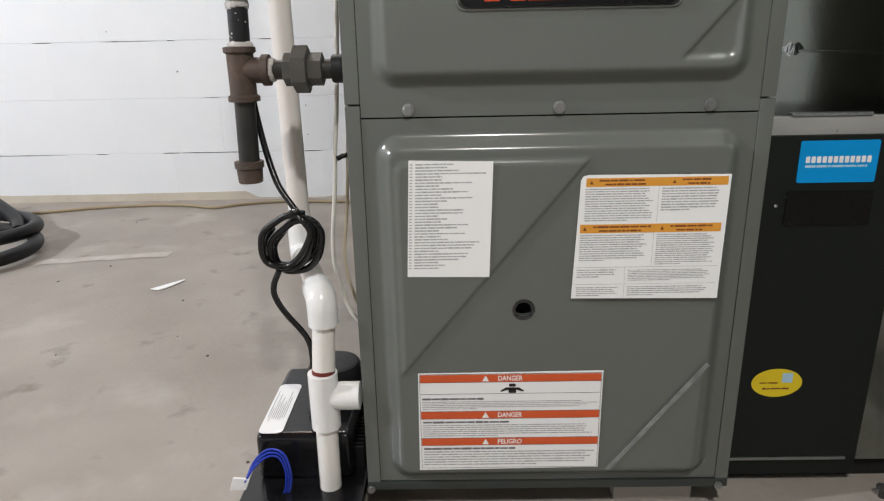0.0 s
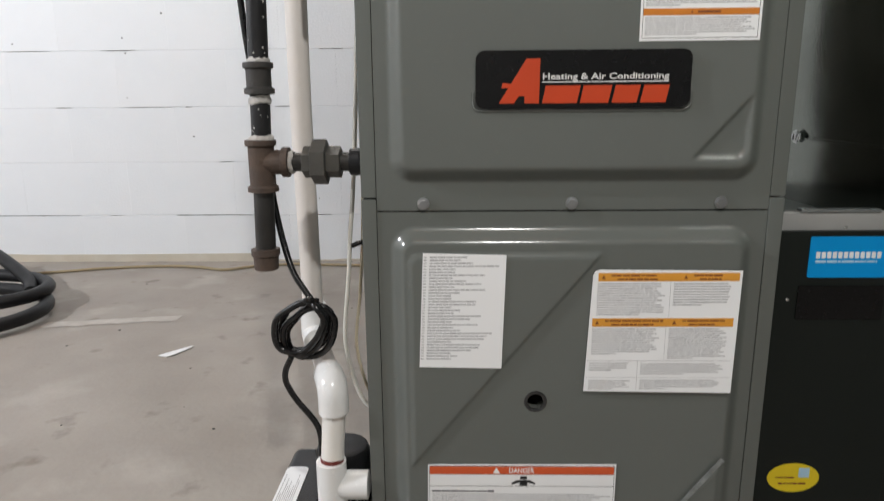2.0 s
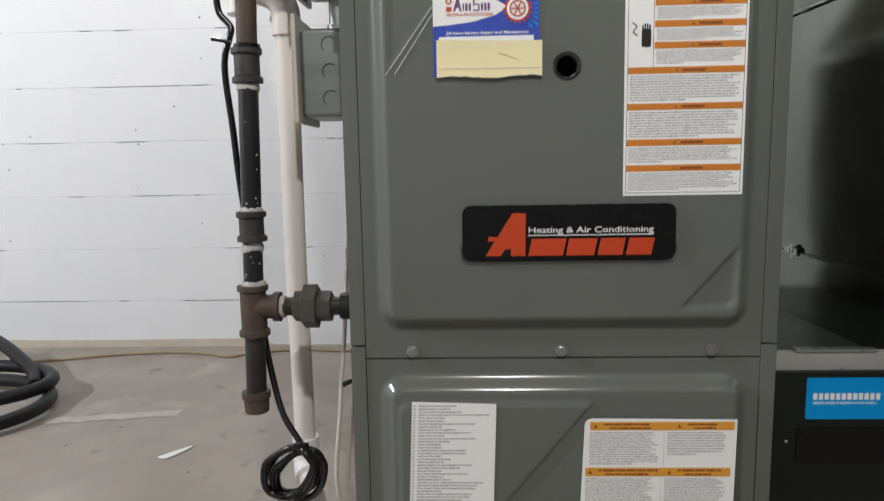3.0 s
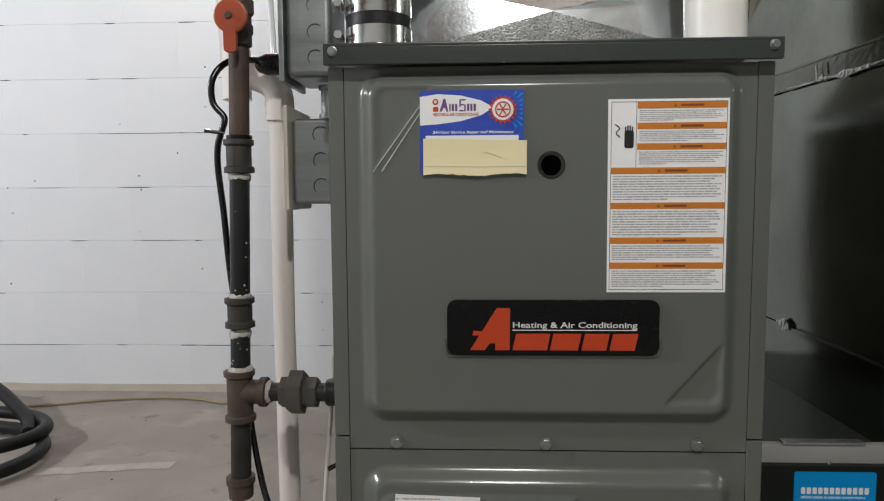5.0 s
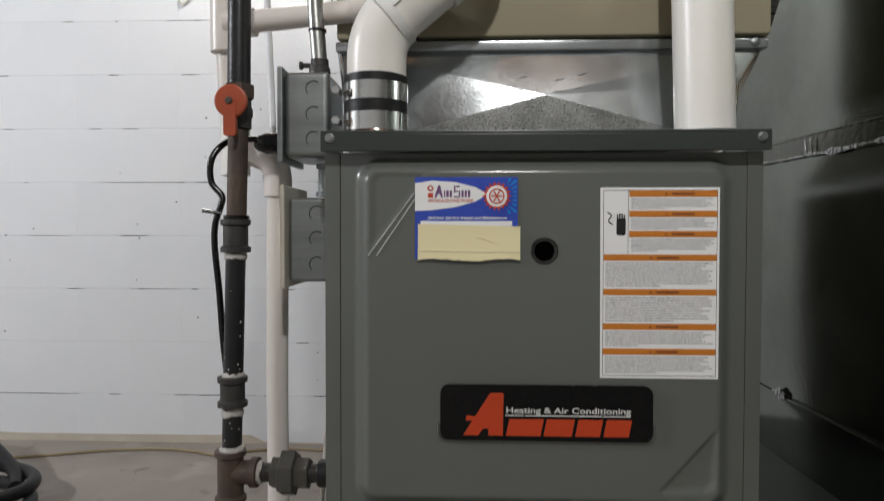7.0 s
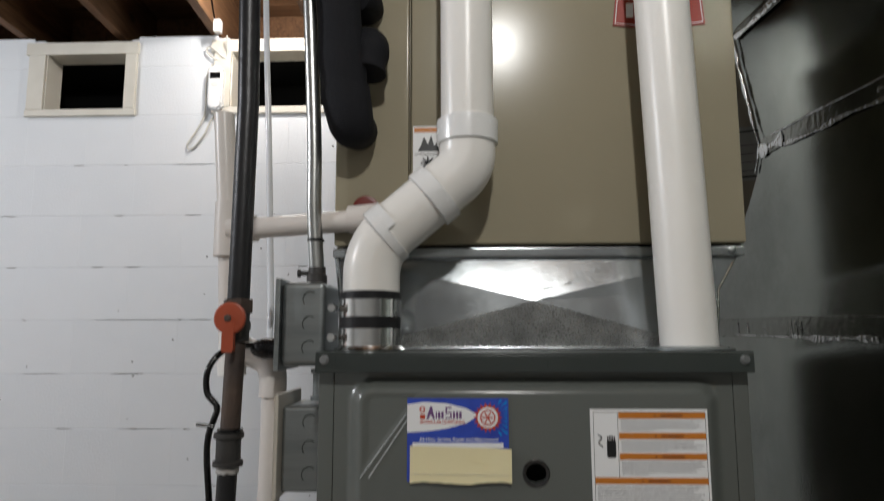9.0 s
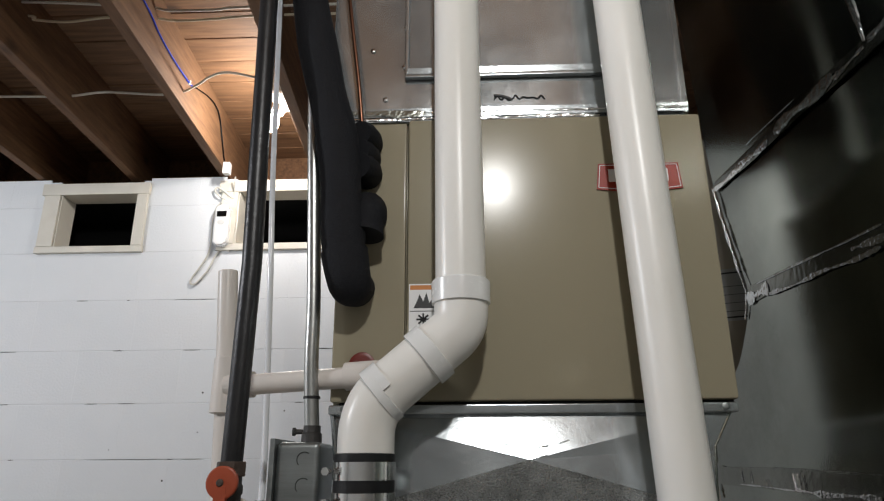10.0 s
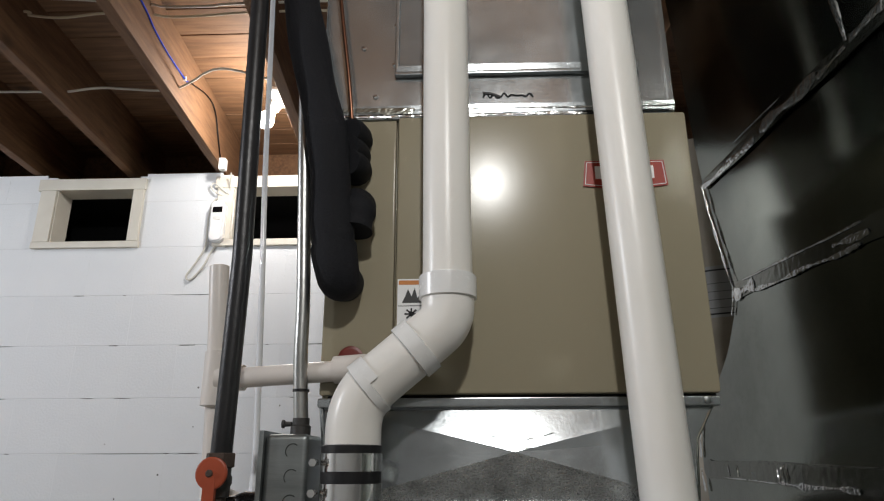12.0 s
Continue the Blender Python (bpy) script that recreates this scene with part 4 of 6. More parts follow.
def tape(a, b, width, seed, out=(-1, 0, 0), up=(0, 0, 1), parent=duct, n=46, ragged=0.35, mat=M_FOIL):
    """Wrinkled foil tape pressed along a line, with torn edges and small cross folds."""
    bm = bmesh.new()
    a, b, o, u = Vector(a), Vector(b), Vector(out), Vector(up)
    rng = random.Random(seed)
    lift = 0.0011 if mat is M_FOIL else 0.0005
    rows, edge, fold = [], 0.0, 0.0
    for i in range(n + 1):
        p = a + (b - a) * i / n
        edge = 0.6 * edge + rng.uniform(-0.4, 0.4)
        fold = 0.35 * fold + rng.uniform(0, 0.65)
        ends = min(1.0, (i + 1) / 4, (n + 1 - i) / 4)
        w = width * max(0.15, 1 + 0.8 * ragged * edge + 0.4 * ragged * math.sin(i * 0.17 + seed)) * (0.4 + 0.6 * ends)
        shift = 0.22 * width * ragged * math.sin(i * 0.13 + 2 * seed)
        rows.append([bm.verts.new(p + u * (w * (j / 5 - 0.5) + shift) + o * (0.0010 + lift * (0.6 * fold + 0.4 * rng.random()) * (0 < j < 5))) for j in range(6)])
    for r, s in zip(rows, rows[1:]):
        for j in range(5):
            bm.faces.new((r[j], r[j + 1], s[j + 1], s[j]))
    return part("foil_tape", bm, mat, parent, "crumpled shiny foil tape", smooth=0)


LX = DX - 0.0015
LF = LX - 0.0012


def seam(k, y, up=0.0, x=LX):
    """A place on the k-th seam of the duct's side."""
    return (x, y, SECT[k] + RISE[k] * y + up)


for k, ya, w in ((4, 0.506, 0.024), (3, 0.426, 0.030), (2, 0.69, 0.034)):
    tape(seam(k, ya), seam(k, -0.50), w, 50 + k, n=140, ragged=0.12, mat=M_TAPE_DULL)
tape(seam(4, 0.504, -0.004, LF), seam(4, 0.26, -0.004, LF), 0.011, 1, n=80, ragged=0.7)
tape(seam(4, 0.235, 0.001, LF), seam(4, 0.06, 0.0, LF), 0.017, 6, n=60, ragged=0.6)
tape(seam(4, 0.06, -0.002, LF), seam(4, -0.01, 0.0, LF), 0.008, 46, n=26, ragged=1.0)
tape(seam(4, 0.34, 0.022, LF), seam(4, 0.16, 0.020, LF), 0.0015, 47, n=40, ragged=0.9)
tape(seam(3, 0.424, -0.003, LF), seam(3, 0.34, -0.006, LF), 0.018, 2, n=34, ragged=0.9)
tape(seam(3, 0.34, -0.014, LF), seam(3, 0.04, -0.013, LF), 0.006, 7, n=90, ragged=1.1)
tape(seam(3, 0.38, 0.013, LF), seam(3, 0.03, 0.013, LF), 0.0028, 8, n=80, ragged=0.7)
tape(seam(3, 0.10, -0.002, LF), seam(3, 0.02, 0.0, LF), 0.009, 48, n=26, ragged=1.0)
tape(seam(2, 0.62, 0.015, LF), seam(2, -0.10, 0.015, LF), 0.0020, 3, n=120, ragged=1.0, mat=M_TAPE_DULL)
tape(seam(2, 0.36, -0.014, LF), seam(2, 0.14, -0.014, LF), 0.006, 4, n=60, ragged=1.1)
tape(seam(2, 0.58, -0.013, LF), seam(2, 0.36, -0.014, LF), 0.0022, 49, n=60, ragged=0.8)
for k, (y, w) in enumerate(((0.36, 0.003), (0.345, 0.002), (0.33, 0.003), (0.56, 0.003), (0.52, 0.002))):
    tape(seam(2, y, 0.010, LF), seam(2, y - 0.004, -0.010, LF), w, 60 + k, up=(0, 1, 0), n=14, ragged=0.9)
tape((LF, -0.012, 1.452), (LF - 0.0135, -0.012, 1.62), 0.010, 5, up=(0, 1, 0), ragged=0.8)
tape(seam(4, -0.020, 0.006, LF), seam(4, -0.20, 0.006, LF), 0.014, 9, n=50, ragged=0.7)
for k, (za, zb) in enumerate(((1.483, 1.411), (1.411, 1.326), (1.326, 1.247), (1.247, 1.205), (1.029, 0.965), (0.945, 0.90), (0.63, 0.57))):
    tape((LF, back_edge(za), za), (LF, back_edge(zb), zb), 0.009, 11 + k, up=(0, 1, 0), n=30, ragged=1.0)
tape((LF, 0.455, 0.546), (LF, 0.412, 0.541), 0.016, 31, n=10, ragged=0.9)
part("seam_edge", box(DX - 0.004, DX + 0.002, FRONT, 0.40, 0.539, 0.5425, 0.0008), M_ZINC_DULL, duct)

# ---- coil cabinet, transition and supply plenum ----
AY = 0.128
coil = thing("coil_cabinet", "beige enamelled cooling coil cabinet above the furnace", "cabinet", (0.25, AY, 1.036))
part("casing", box(-0.009, 0.498, AY + 0.012, 0.575, 1.030, 1.436, 0.002), M_BEIGE, coil)
part("side_panel", box(-0.011, 0.0832, AY + 0.001, AY + 0.014, 1.0375, 1.434, 0.003), M_BEIGE, coil, "narrow beige piping panel")
part("front_door", box(0.0857, 0.500, AY - 0.004, AY + 0.014, 1.0375, 1.436, 0.004), M_BEIGE, coil, "wide beige front door")
part("bottom_rail", box(-0.012, 0.498, AY - 0.001, AY + 0.03, 1.022, 1.034, 0.002), M_ZINC, coil, "bright folded bottom rail")
# black strip fills the slot below the doors, its shade painted in
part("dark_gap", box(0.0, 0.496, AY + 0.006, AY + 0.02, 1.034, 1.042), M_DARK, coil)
for x in (0.008, 0.482):
    part("screw", lathe([(0.0045, 0), (0.0045, 0.002), (0.002, 0.0032)], (x, AY - 0.001, 1.029), (0, -1, 0), 12), M_BOX, coil)
plate = thing("red_nameplate", "red enamel maker's plate with white border on the coil door", "sign", (0.42, AY - 0.004, 1.344))
pz = AY - 0.0045
part("plate", slab([(0.382, 1.3208), (0.452, 1.3208), (0.4758, 1.3235), (0.4728, 1.3615), (0.3630, 1.3615), (0.3585, 1.3235)], pz - 0.002, pz), M_PLATE_RED, plate)
ring = [(0.383, 1.3236), (0.451, 1.3236), (0.4729, 1.3260), (0.4704, 1.3590), (0.3654, 1.3590), (0.3615, 1.3260)]
rimw = bmesh.new()
for (xa, za), (xb, zb) in zip(ring, ring[1:] + ring[:1]):
    tube([(xa, pz - 0.002, za), (xb, pz - 0.002, zb)], 0.0006, 5, rimw)
part("white_border", rimw, M_PAPER, plate)
for xa in np.arange(0.376, 0.462, 0.0145):
    part("mark_block", patch(xa, xa + 0.009, 1.334, 1.353, pz - 0.002, 0.0003), M_PAPER, plate)
clab = thing("pictogram_label", "small white pictogram sticker on the coil door edge", "label", (0.11, pz, 1.15))
part("paper", patch(0.0930, 0.1330, 1.114, 1.190, pz, 0.0004), M_PAPER, clab)
part("colour_band", patch(0.0945, 0.1315, 1.182, 1.188, pz - 0.0004), M_ORANGE_BAND, clab)
pict = bmesh.new()
slab([(0.099, 1.157), (0.126, 1.157), (0.124, 1.170), (0.120, 1.164), (0.116, 1.178), (0.112, 1.166), (0.107, 1.176), (0.103, 1.165)], pz - 0.0007, pz - 0.0005, pict)
for k in range(8):
    a = math.pi * k / 4
    tube([(0.112, pz - 0.0006, 1.142), (0.112 + 0.009 * math.cos(a), pz - 0.0006, 1.142 + 0.008 * math.sin(a))], 0.0012, 5, pict)
for k in range(3):
    patch(0.101, 0.124, 1.119 + 0.0045 * k, 1.1205 + 0.0045 * k, pz - 0.0005, 0.0002, pict)
part("pictogram", pict, M_BLACK_INK, clab)
nudge(plate, -0.0125, 0, -0.003)
wire = box(0.0945, 0.1315, pz - 0.0006, pz - 0.0004, 1.1525, 1.1535)
part("divider_line", wire, M_BLACK_INK, clab)
nudge(clab, -0.0040, 0, 0)

# transition from furnace top to coil: front sheet pressed with a cross break
trans = thing("duct_transition", "bright galvanised transition with a cross break", "duct", (0.25, 0.2, Z1))
bl, br, tl, tr = Vector((0.012, 0.117, Z1)), Vector((0.454, 0.117, Z1)), Vector((-0.006, AY + 0.008, 1.026)), Vector((0.492, AY + 0.008, 1.026))
kr = Vector((0.464, 0.130, 0.981))
mid = (bl + br + tl + tr) / 4 + Vector((0, -0.010, 0))
bm = bmesh.new()
for a, b in ((br, kr), (kr, tr), (tr, tl), (tl, bl)):
    bm.faces.new([bm.verts.new(p) for p in (a, b, mid)])
part("front_sheet", bm, M_ZINC, trans, smooth=0)
# lower triangle: rougher zinc, mottled between two greys
low = bmesh.new()
low.faces.new([low.verts.new(p) for p in (bl, br, mid)])
part("lower_sheet", low, M_ZINC_SPECKLED, trans, "speckled zinc below the cross break", smooth=0)
for x0, z0, x1, z1 in ((0.205, 0.984, 0.215, 0.985), (0.246, 0.980, 0.260, 0.983), (0.272, 0.985, 0.284, 0.989)):
    tape((x0, 0.1045, z0), (x1, 0.1040, z1), 0.0022, 80, (0, -1, 0), parent=trans, n=8, ragged=0.5)


def back_of(z):
    return 0.76 + (0.575 - 0.76) * (z - Z1) / (1.026 - Z1)


for lo, hi in ((bl, tl), (br, kr), (kr, tr)):
    part("side_sheet", sheet_between([lo, Vector((lo.x, back_of(lo.z), lo.z)), Vector((hi.x, back_of(hi.z), hi.z)), hi]), M_ZINC, trans, smooth=0)
part("bottom_flange", box(0.02, 0.43, 0.090, 0.118, Z1 + 0.0005, Z1 + 0.004, 0.001), M_ZINC, trans)
part("corner_seam", tube([br, kr, tr], 0.0016, 8), M_ZINC_DULL, trans)
part("corner_seam", tube([bl + Vector((-0.002, -0.002, 0)), tl + Vector((-0.002, -0.002, 0))], 0.003, 8), M_ZINC, trans)

plen = thing("supply_plenum", "bright galvanised supply plenum above the coil cabinet", "duct", (0.25, AY, 1.436))
PY = AY + 0.005
part("plenum_body", box(-0.031, 0.484, PY, 0.560, 1.437, 2.12, 0.002), M_ZINC, plen)
part("standing_seam", box(0.479, 0.4875, PY - 0.006, PY + 0.02, 1.44, 2.12, 0.001), M_ZINC, plen)
part("collar_panel", box(0.0845, 0.437, PY - 0.004, PY + 0.002, 1.512, 2.12, 0.0015), M_ZINC, plen, "raised galvanised collar panel")
part("collar_edge", box(0.079, 0.442, PY - 0.010, PY - 0.001, 1.506, 1.5125, 0.0015), M_ZINC, plen)
part("collar_edge", box(0.079, 0.085, PY - 0.010, PY - 0.001, 1.512, 2.12, 0.0015), M_ZINC, plen)
for x, z in ((0.09, 1.521), (0.267, 1.519), (0.44, 1.522), (0.05, 1.475), (0.078, 1.53), (0.08, 1.60), (0.03, 1.56)):
    part("sheet_screw", lathe([(0.004, 0), (0.004, 0.0015), (0.0018, 0.003)], (x, PY - 0.004 if x > 0.1 else PY, z), (0, -1, 0), 12), M_CHROME, plen)
part("slip_joint", sheet_between([Vector((-0.028, PY - 0.0050, 1.4425)), Vector((0.487, PY - 0.0050, 1.4425)), Vector((0.487, PY - 0.0062, 1.4555)), Vector((-0.028, PY - 0.0062, 1.4555))]), M_ZINC, plen, "bright folded slip joint", smooth=0)
part("collar_lip", sheet_between([Vector((0.084, PY - 0.0072, 1.5066)), Vector((0.440, PY - 0.0072, 1.5066)), Vector((0.440, PY - 0.0090, 1.5215)), Vector((0.084, PY - 0.0090, 1.5215))]), M_ZINC, plen, "bright folded collar lip", smooth=0)
tape((-0.026, PY - 0.0062, 1.449), (0.11, PY - 0.0062, 1.449), 0.011, 41, (0, -1, 0), parent=plen, n=40, ragged=0.5, mat=M_TAPE_DULL)
tape((0.11, PY - 0.0062, 1.4485), (0.487, PY - 0.0062, 1.4485), 0.003, 43, (0, -1, 0), parent=plen, n=90, ragged=0.8)
tape((-0.01, PY - 0.0075, 1.4375), (0.36, PY - 0.0075, 1.4375), 0.005, 42, (0, -1, 0), parent=plen, n=110, ragged=0.6)
scrawl = bmesh.new()
rng = random.Random(8)
pts = [(0.210 + 0.0053 * k, PY - 0.0008, 1.473 + rng.uniform(-0.004, 0.004)) for k in range(15)]
tube(flowing(pts, 5), 0.0012, 6, scrawl)
tube(flowing([(0.210, PY - 0.0008, 1.478), (0.223, PY - 0.0008, 1.476), (0.236, PY - 0.0008, 1.470)], 5), 0.0022, 6, scrawl)
part("marker_scrawl", scrawl, M_BLACK_INK, plen, "black marker scrawl")
part("rear_pipe", tube([(0.512, 0.30, 1.44), (0.512, 0.30, 2.12)], 0.012, 12), M_EMT, plen)

# ---- storage tank standing in the dark behind the duct ----
tank = thing("storage_tank", "tall beige cylindrical tank with a printed label in the dark", "tank", (0.925, 1.15, 0.0))
part("shell", lathe([(0.0, 0.06), (0.272, 0.06), (0.28, 0.07), (0.28, 1.78), (0.272, 1.795), (0.0, 1.82)], (0.925, 1.15, 0.0), segs=72), M_TANK, tank)
for k in range(3):
    a = 2 * math.pi * k / 3 + 0.5
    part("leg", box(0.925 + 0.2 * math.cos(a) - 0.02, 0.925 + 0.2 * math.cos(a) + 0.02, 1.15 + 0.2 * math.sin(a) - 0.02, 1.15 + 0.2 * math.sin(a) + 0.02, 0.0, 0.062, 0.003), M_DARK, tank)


def wrapped(z0, z1, a0, a1, r):
    """A strip that follows the round shell."""
    bm = bmesh.new()
    row = []
    for i in range(13):
        a = math.radians(a0 + (a1 - a0) * i / 12)
        row.append([bm.verts.new((0.925 + r * math.cos(a), 1.15 + r * math.sin(a), z)) for z in (z0, z1)])
    for p, q in zip(row, row[1:]):
        bm.faces.new((p[0], q[0], q[1], p[1]))
    return bm


part("printed_label", wrapped(1.297, 1.429, 220, 275, 0.2806), M_LABEL_GREY, tank, "grey printed label")
for z in (1.304, 1.320, 1.341, 1.362, 1.383, 1.416):
    part("print_line", wrapped(z, z + (0.004 if z in (1.304, 1.416) else 0.0012), 223, 268, 0.2812), M_BLACK_INK, tank)

# ---- vent pipes ----
VR = 0.0308
vent = thing("exhaust_vent_pipe", "white PVC exhaust pipe with two elbows and clamp coupling", "pipe", (0.047, 0.055, Z1))
VY = 0.055
e1, e2 = Vector((0.048, VY, 1.025)), Vector((0.158, VY, 1.117))
part("upper_pipe", tube([(0.158, VY, 1.150), (0.1575, VY, 1.40), (0.157, VY, 2.13)], VR, 36), M_PVC, vent, "long glossy white pipe")
part("collar", lathe([(VR, 0), (VR + 0.0045, 0.001), (VR + 0.005, 0.027), (VR + 0.0035, 0.029), (VR, 0.029)], (0.158, VY, 1.144), segs=36), M_PVC_BRIGHT, vent)
run = rounded([(0.158, VY, 1.155), e2, e1, (0.048, VY, 0.955)], 0.05, 10)
part("elbow_run", tube(run, VR + 0.0015, 36), M_PVC, vent, "bent white elbows")
d = (e2 - e1).normalized()
for s, ln, rr in ((0.15, 0.012, 0.0048), (0.65, 0.021, 0.0052)):
    c = e1 + (e2 - e1) * s - d * ln / 2
    part("socket", lathe([(VR, 0), (VR + rr, 0.001), (VR + rr, ln - 0.001), (VR, ln)], c, d, 36), M_PVC_BRIGHT, vent)
for a0, a1, lo_s, ln in ((85, 200, 0.185, 0.011),):
    tab = bmesh.new()
    ax = d.cross(Vector((0, 1, 0))).normalized()
    rows = []
    for i in range(9):
        a = math.radians(a0 + (a1 - a0) * i / 8)
        o = ax * -math.cos(a) + Vector((0, -1, 0)) * math.sin(a)
        c = e1 + (e2 - e1) * lo_s
        rows.append([tab.verts.new(c + d * q + o * r) for q, r in ((0, VR), (0, VR + 0.0046), (ln, VR + 0.0046), (ln, VR))])
    for p, q in zip(rows, rows[1:]):
        for k in range(3):
            tab.faces.new((p[k], p[k + 1], q[k + 1], q[k]))
    for r in (rows[0], rows[-1]):
        tab.faces.new(r)
    part("moulded_tab", tab, M_PVC_BRIGHT, vent, smooth=30)
part("coupling", lathe([(0.0325, 0), (0.0345, 0.001), (0.0345, 0.061), (0.0325, 0.062)], (0.047, VY, Z1 + 0.004), segs=40), M_RUBBER, vent, "black rubber coupling sleeve")
for z in (Z1 + 0.005, Z1 + 0.037):
    band = part("clamp_band", lathe([(0.0345, 0), (0.0352, 0.0005), (0.0352, 0.0195), (0.0345, 0.02)], (0.047, VY, z), segs=40), M_CHROME, vent, "bright steel clamp band")
    sc = lathe([(0.0032, 0), (0.0036, 0.003), (0.0036, 0.016), (0.0028, 0.018)], (0.009, VY - 0.008, z + 0.010), (0, -1, 0), 10)
    hexagon((0.009, VY - 0.025, z + 0.010), (0, -1, 0), 0.0085, 0.006, sc)
    part("clamp_screw", sc, M_CHROME, band)
part("base_ring", lathe([(0.040, 0), (0.041, 0.002), (0.036, 0.0055), (0.030, 0.006)], (0.047, VY, Z1), segs=36), M_CHROME, vent)

intake = thing("intake_vent_pipe", "straight white PVC combustion air pipe", "pipe", (0.394, 0.058, Z1))
part("pipe", tube([(0.4015, 0.058, Z1 + 0.002), (0.3895, 0.058, 1.30), (0.366, 0.060, 2.13)], 0.0312, 36), M_PVC, intake)
part("base_flange", lathe([(0.046, 0), (0.047, 0.001), (0.047, 0.003), (0.034, 0.005), (0.030, 0.005)], (0.4015, 0.058, Z1), segs=36), M_BOX, intake)
for k in range(4):
    a = math.pi / 4 + math.pi * k / 2
    part("flange_screw", lathe([(0.003, 0), (0.003, 0.002)], (0.4015 + 0.042 * math.cos(a), 0.058 + 0.042 * math.sin(a), Z1 + 0.002), segs=8), M_CHROME, intake)

# ---- gas line ----
GY, GR = 0.05, 0.0107


def gx(z):
    """The gas pipe leans a little to one side below the valve."""
    return -0.1165 + (z - 0.43) * 0.027


GX = gx(0.54)
gas = thing("gas_pipe", "black iron gas pipe with tee, union and drip leg", "pipe", (GX, GY, 0.42))
part("riser", tube([(gx(0.952), GY, 0.952), (-0.0995, GY, 1.2), (-0.1075, GY, 1.54), (-0.120, GY, 2.14)], GR + 0.0016, 24), M_IRON, gas, "long black riser pipe")
part("pipe_length", tube([(gx(0.80), GY, 0.80), (gx(0.925), GY, 0.925)], GR, 24), M_RUST, gas)
part("pipe_length", tube([(gx(0.635), GY, 0.635), (gx(0.795), GY, 0.795)], GR, 24), M_IRON, gas)
part("pipe_length", tube([(gx(0.56), GY, 0.56), (gx(0.62), GY, 0.62)], GR, 24), M_IRON, gas)
part("drip_leg", tube([(gx(0.43), GY, 0.43), (gx(0.52), GY, 0.52)], GR + 0.0005, 24), M_LEG, gas)


def banded(parent, name, at, axis, length, r, mat=M_FITTING, rim_w=0.006):
    prof = [(r - 0.002, 0), (r + 0.002, 0.0008), (r + 0.002, rim_w), (r - 0.0008, rim_w + 0.002), (r - 0.0008, length - rim_w - 0.002), (r + 0.002, length - rim_w), (r + 0.002, length - 0.0008), (r - 0.002, length)]
    return part(name, lathe(prof, at, axis, 28), mat, parent)


def dope(at, axis, r, length, seed):
    rng = random.Random(seed)
    b = lathe([(r, 0), (r + 0.001, 0.001), (r + 0.0012, length * 0.6), (r * 0.98, length)], at, axis, 20)
    for v in b.verts:
        v.co += Vector(axis) * rng.uniform(-0.0015, 0.0015)
    part("joint_compound", b, M_DOPE, gas, "dried white joint compound")


banded(gas, "coupling", (gx(0.783), GY, 0.783), (0, 0, 1), 0.037, 0.0142)
banded(gas, "coupling", (gx(0.613), GY, 0.613), (0, 0, 1), 0.034, 0.0142)
banded(gas, "tee", (gx(0.507), GY, 0.507), (0, 0, 1), 0.058, 0.0150, M_RUST)
part("tee_branch", lathe([(0.0135, 0), (0.0135, 0.022), (0.0165, 0.023), (0.0165, 0.030), (0.012, 0.031)], (GX, GY, 0.540), (1, 0, 0), 28), M_RUST, gas)
part("drip_cap", lathe([(0.0125, 0), (0.0135, 0.001), (0.0142, 0.016), (0.0160, 0.017), (0.0160, 0.024), (0.011, 0.025)], (gx(0.418), GY, 0.418), (0, 0, 1), 24), M_RUST, gas)
dope((gx(0.563), GY, 0.563), (0, 0, 1), 0.0125, 0.006, 1)
dope((gx(0.776), GY, 0.776), (0, 0, 1), 0.0112, 0.007, 2)
dope((gx(0.645), GY, 0.645), (0, 0, 1), 0.0112, 0.006, 3)
dope((gx(0.603), GY, 0.603), (0, 0, 1), 0.0112, 0.008, 4)
dope((GX + 0.030, GY, 0.540), (1, 0, 0), 0.0118, 0.005, 5)
part("nipple", tube([(GX + 0.03, GY, 0.540), (0.004, GY, 0.540)], GR - 0.0004, 20), M_LEG, gas)
u = bmesh.new()
hexagon((GX + 0.046, GY, 0.540), (1, 0, 0), 0.030, 0.012, u)
hexagon((GX + 0.056, GY, 0.540), (1, 0, 0), 0.043, 0.017, u)
hexagon((GX + 0.072, GY, 0.540), (1, 0, 0), 0.030, 0.016, u)
part("union", u, M_UNION, gas, "grey iron hex union", 25)
part("rubber_grommet", lathe([(0.014, 0), (0.015, 0.002), (0.015, 0.016), (0.013, 0.018)], (-0.016, GY, 0.540), (1, 0, 0), 20), M_RUBBER, gas)
valve = part("gas_valve", lathe([(0.0125, 0), (0.014, 0.001), (0.014, 0.012), (0.0155, 0.014), (0.0155, 0.022), (0.014, 0.024), (0.014, 0.034), (0.0125, 0.035)], (gx(0.918), GY, 0.918), (0, 0, 1), 24), M_FITTING, gas, "iron gas valve body")
hexagon_body = bmesh.new()
hexagon((gx(0.950), GY, 0.950), (0, 0, 1), 0.029, 0.016, hexagon_body)
part("valve_nut", hexagon_body, M_RUST, gas)
lever = bmesh.new()
lathe([(0.0165, 0), (0.0175, 0.001), (0.0175, 0.005), (0.015, 0.007)], (gx(0.94), GY - 0.020, 0.9440), (0, -1, 0), 26, lever)
slab(round_outline(gx(0.92) - 0.0065, gx(0.92) + 0.0065, 0.907, 0.941, 0.003, 3), GY - 0.0275, GY - 0.021, lever)
lathe([(0.007, 0), (0.007, 0.014)], (gx(0.94), GY - 0.021, 0.9440), (0, 1, 0), 16, lever)
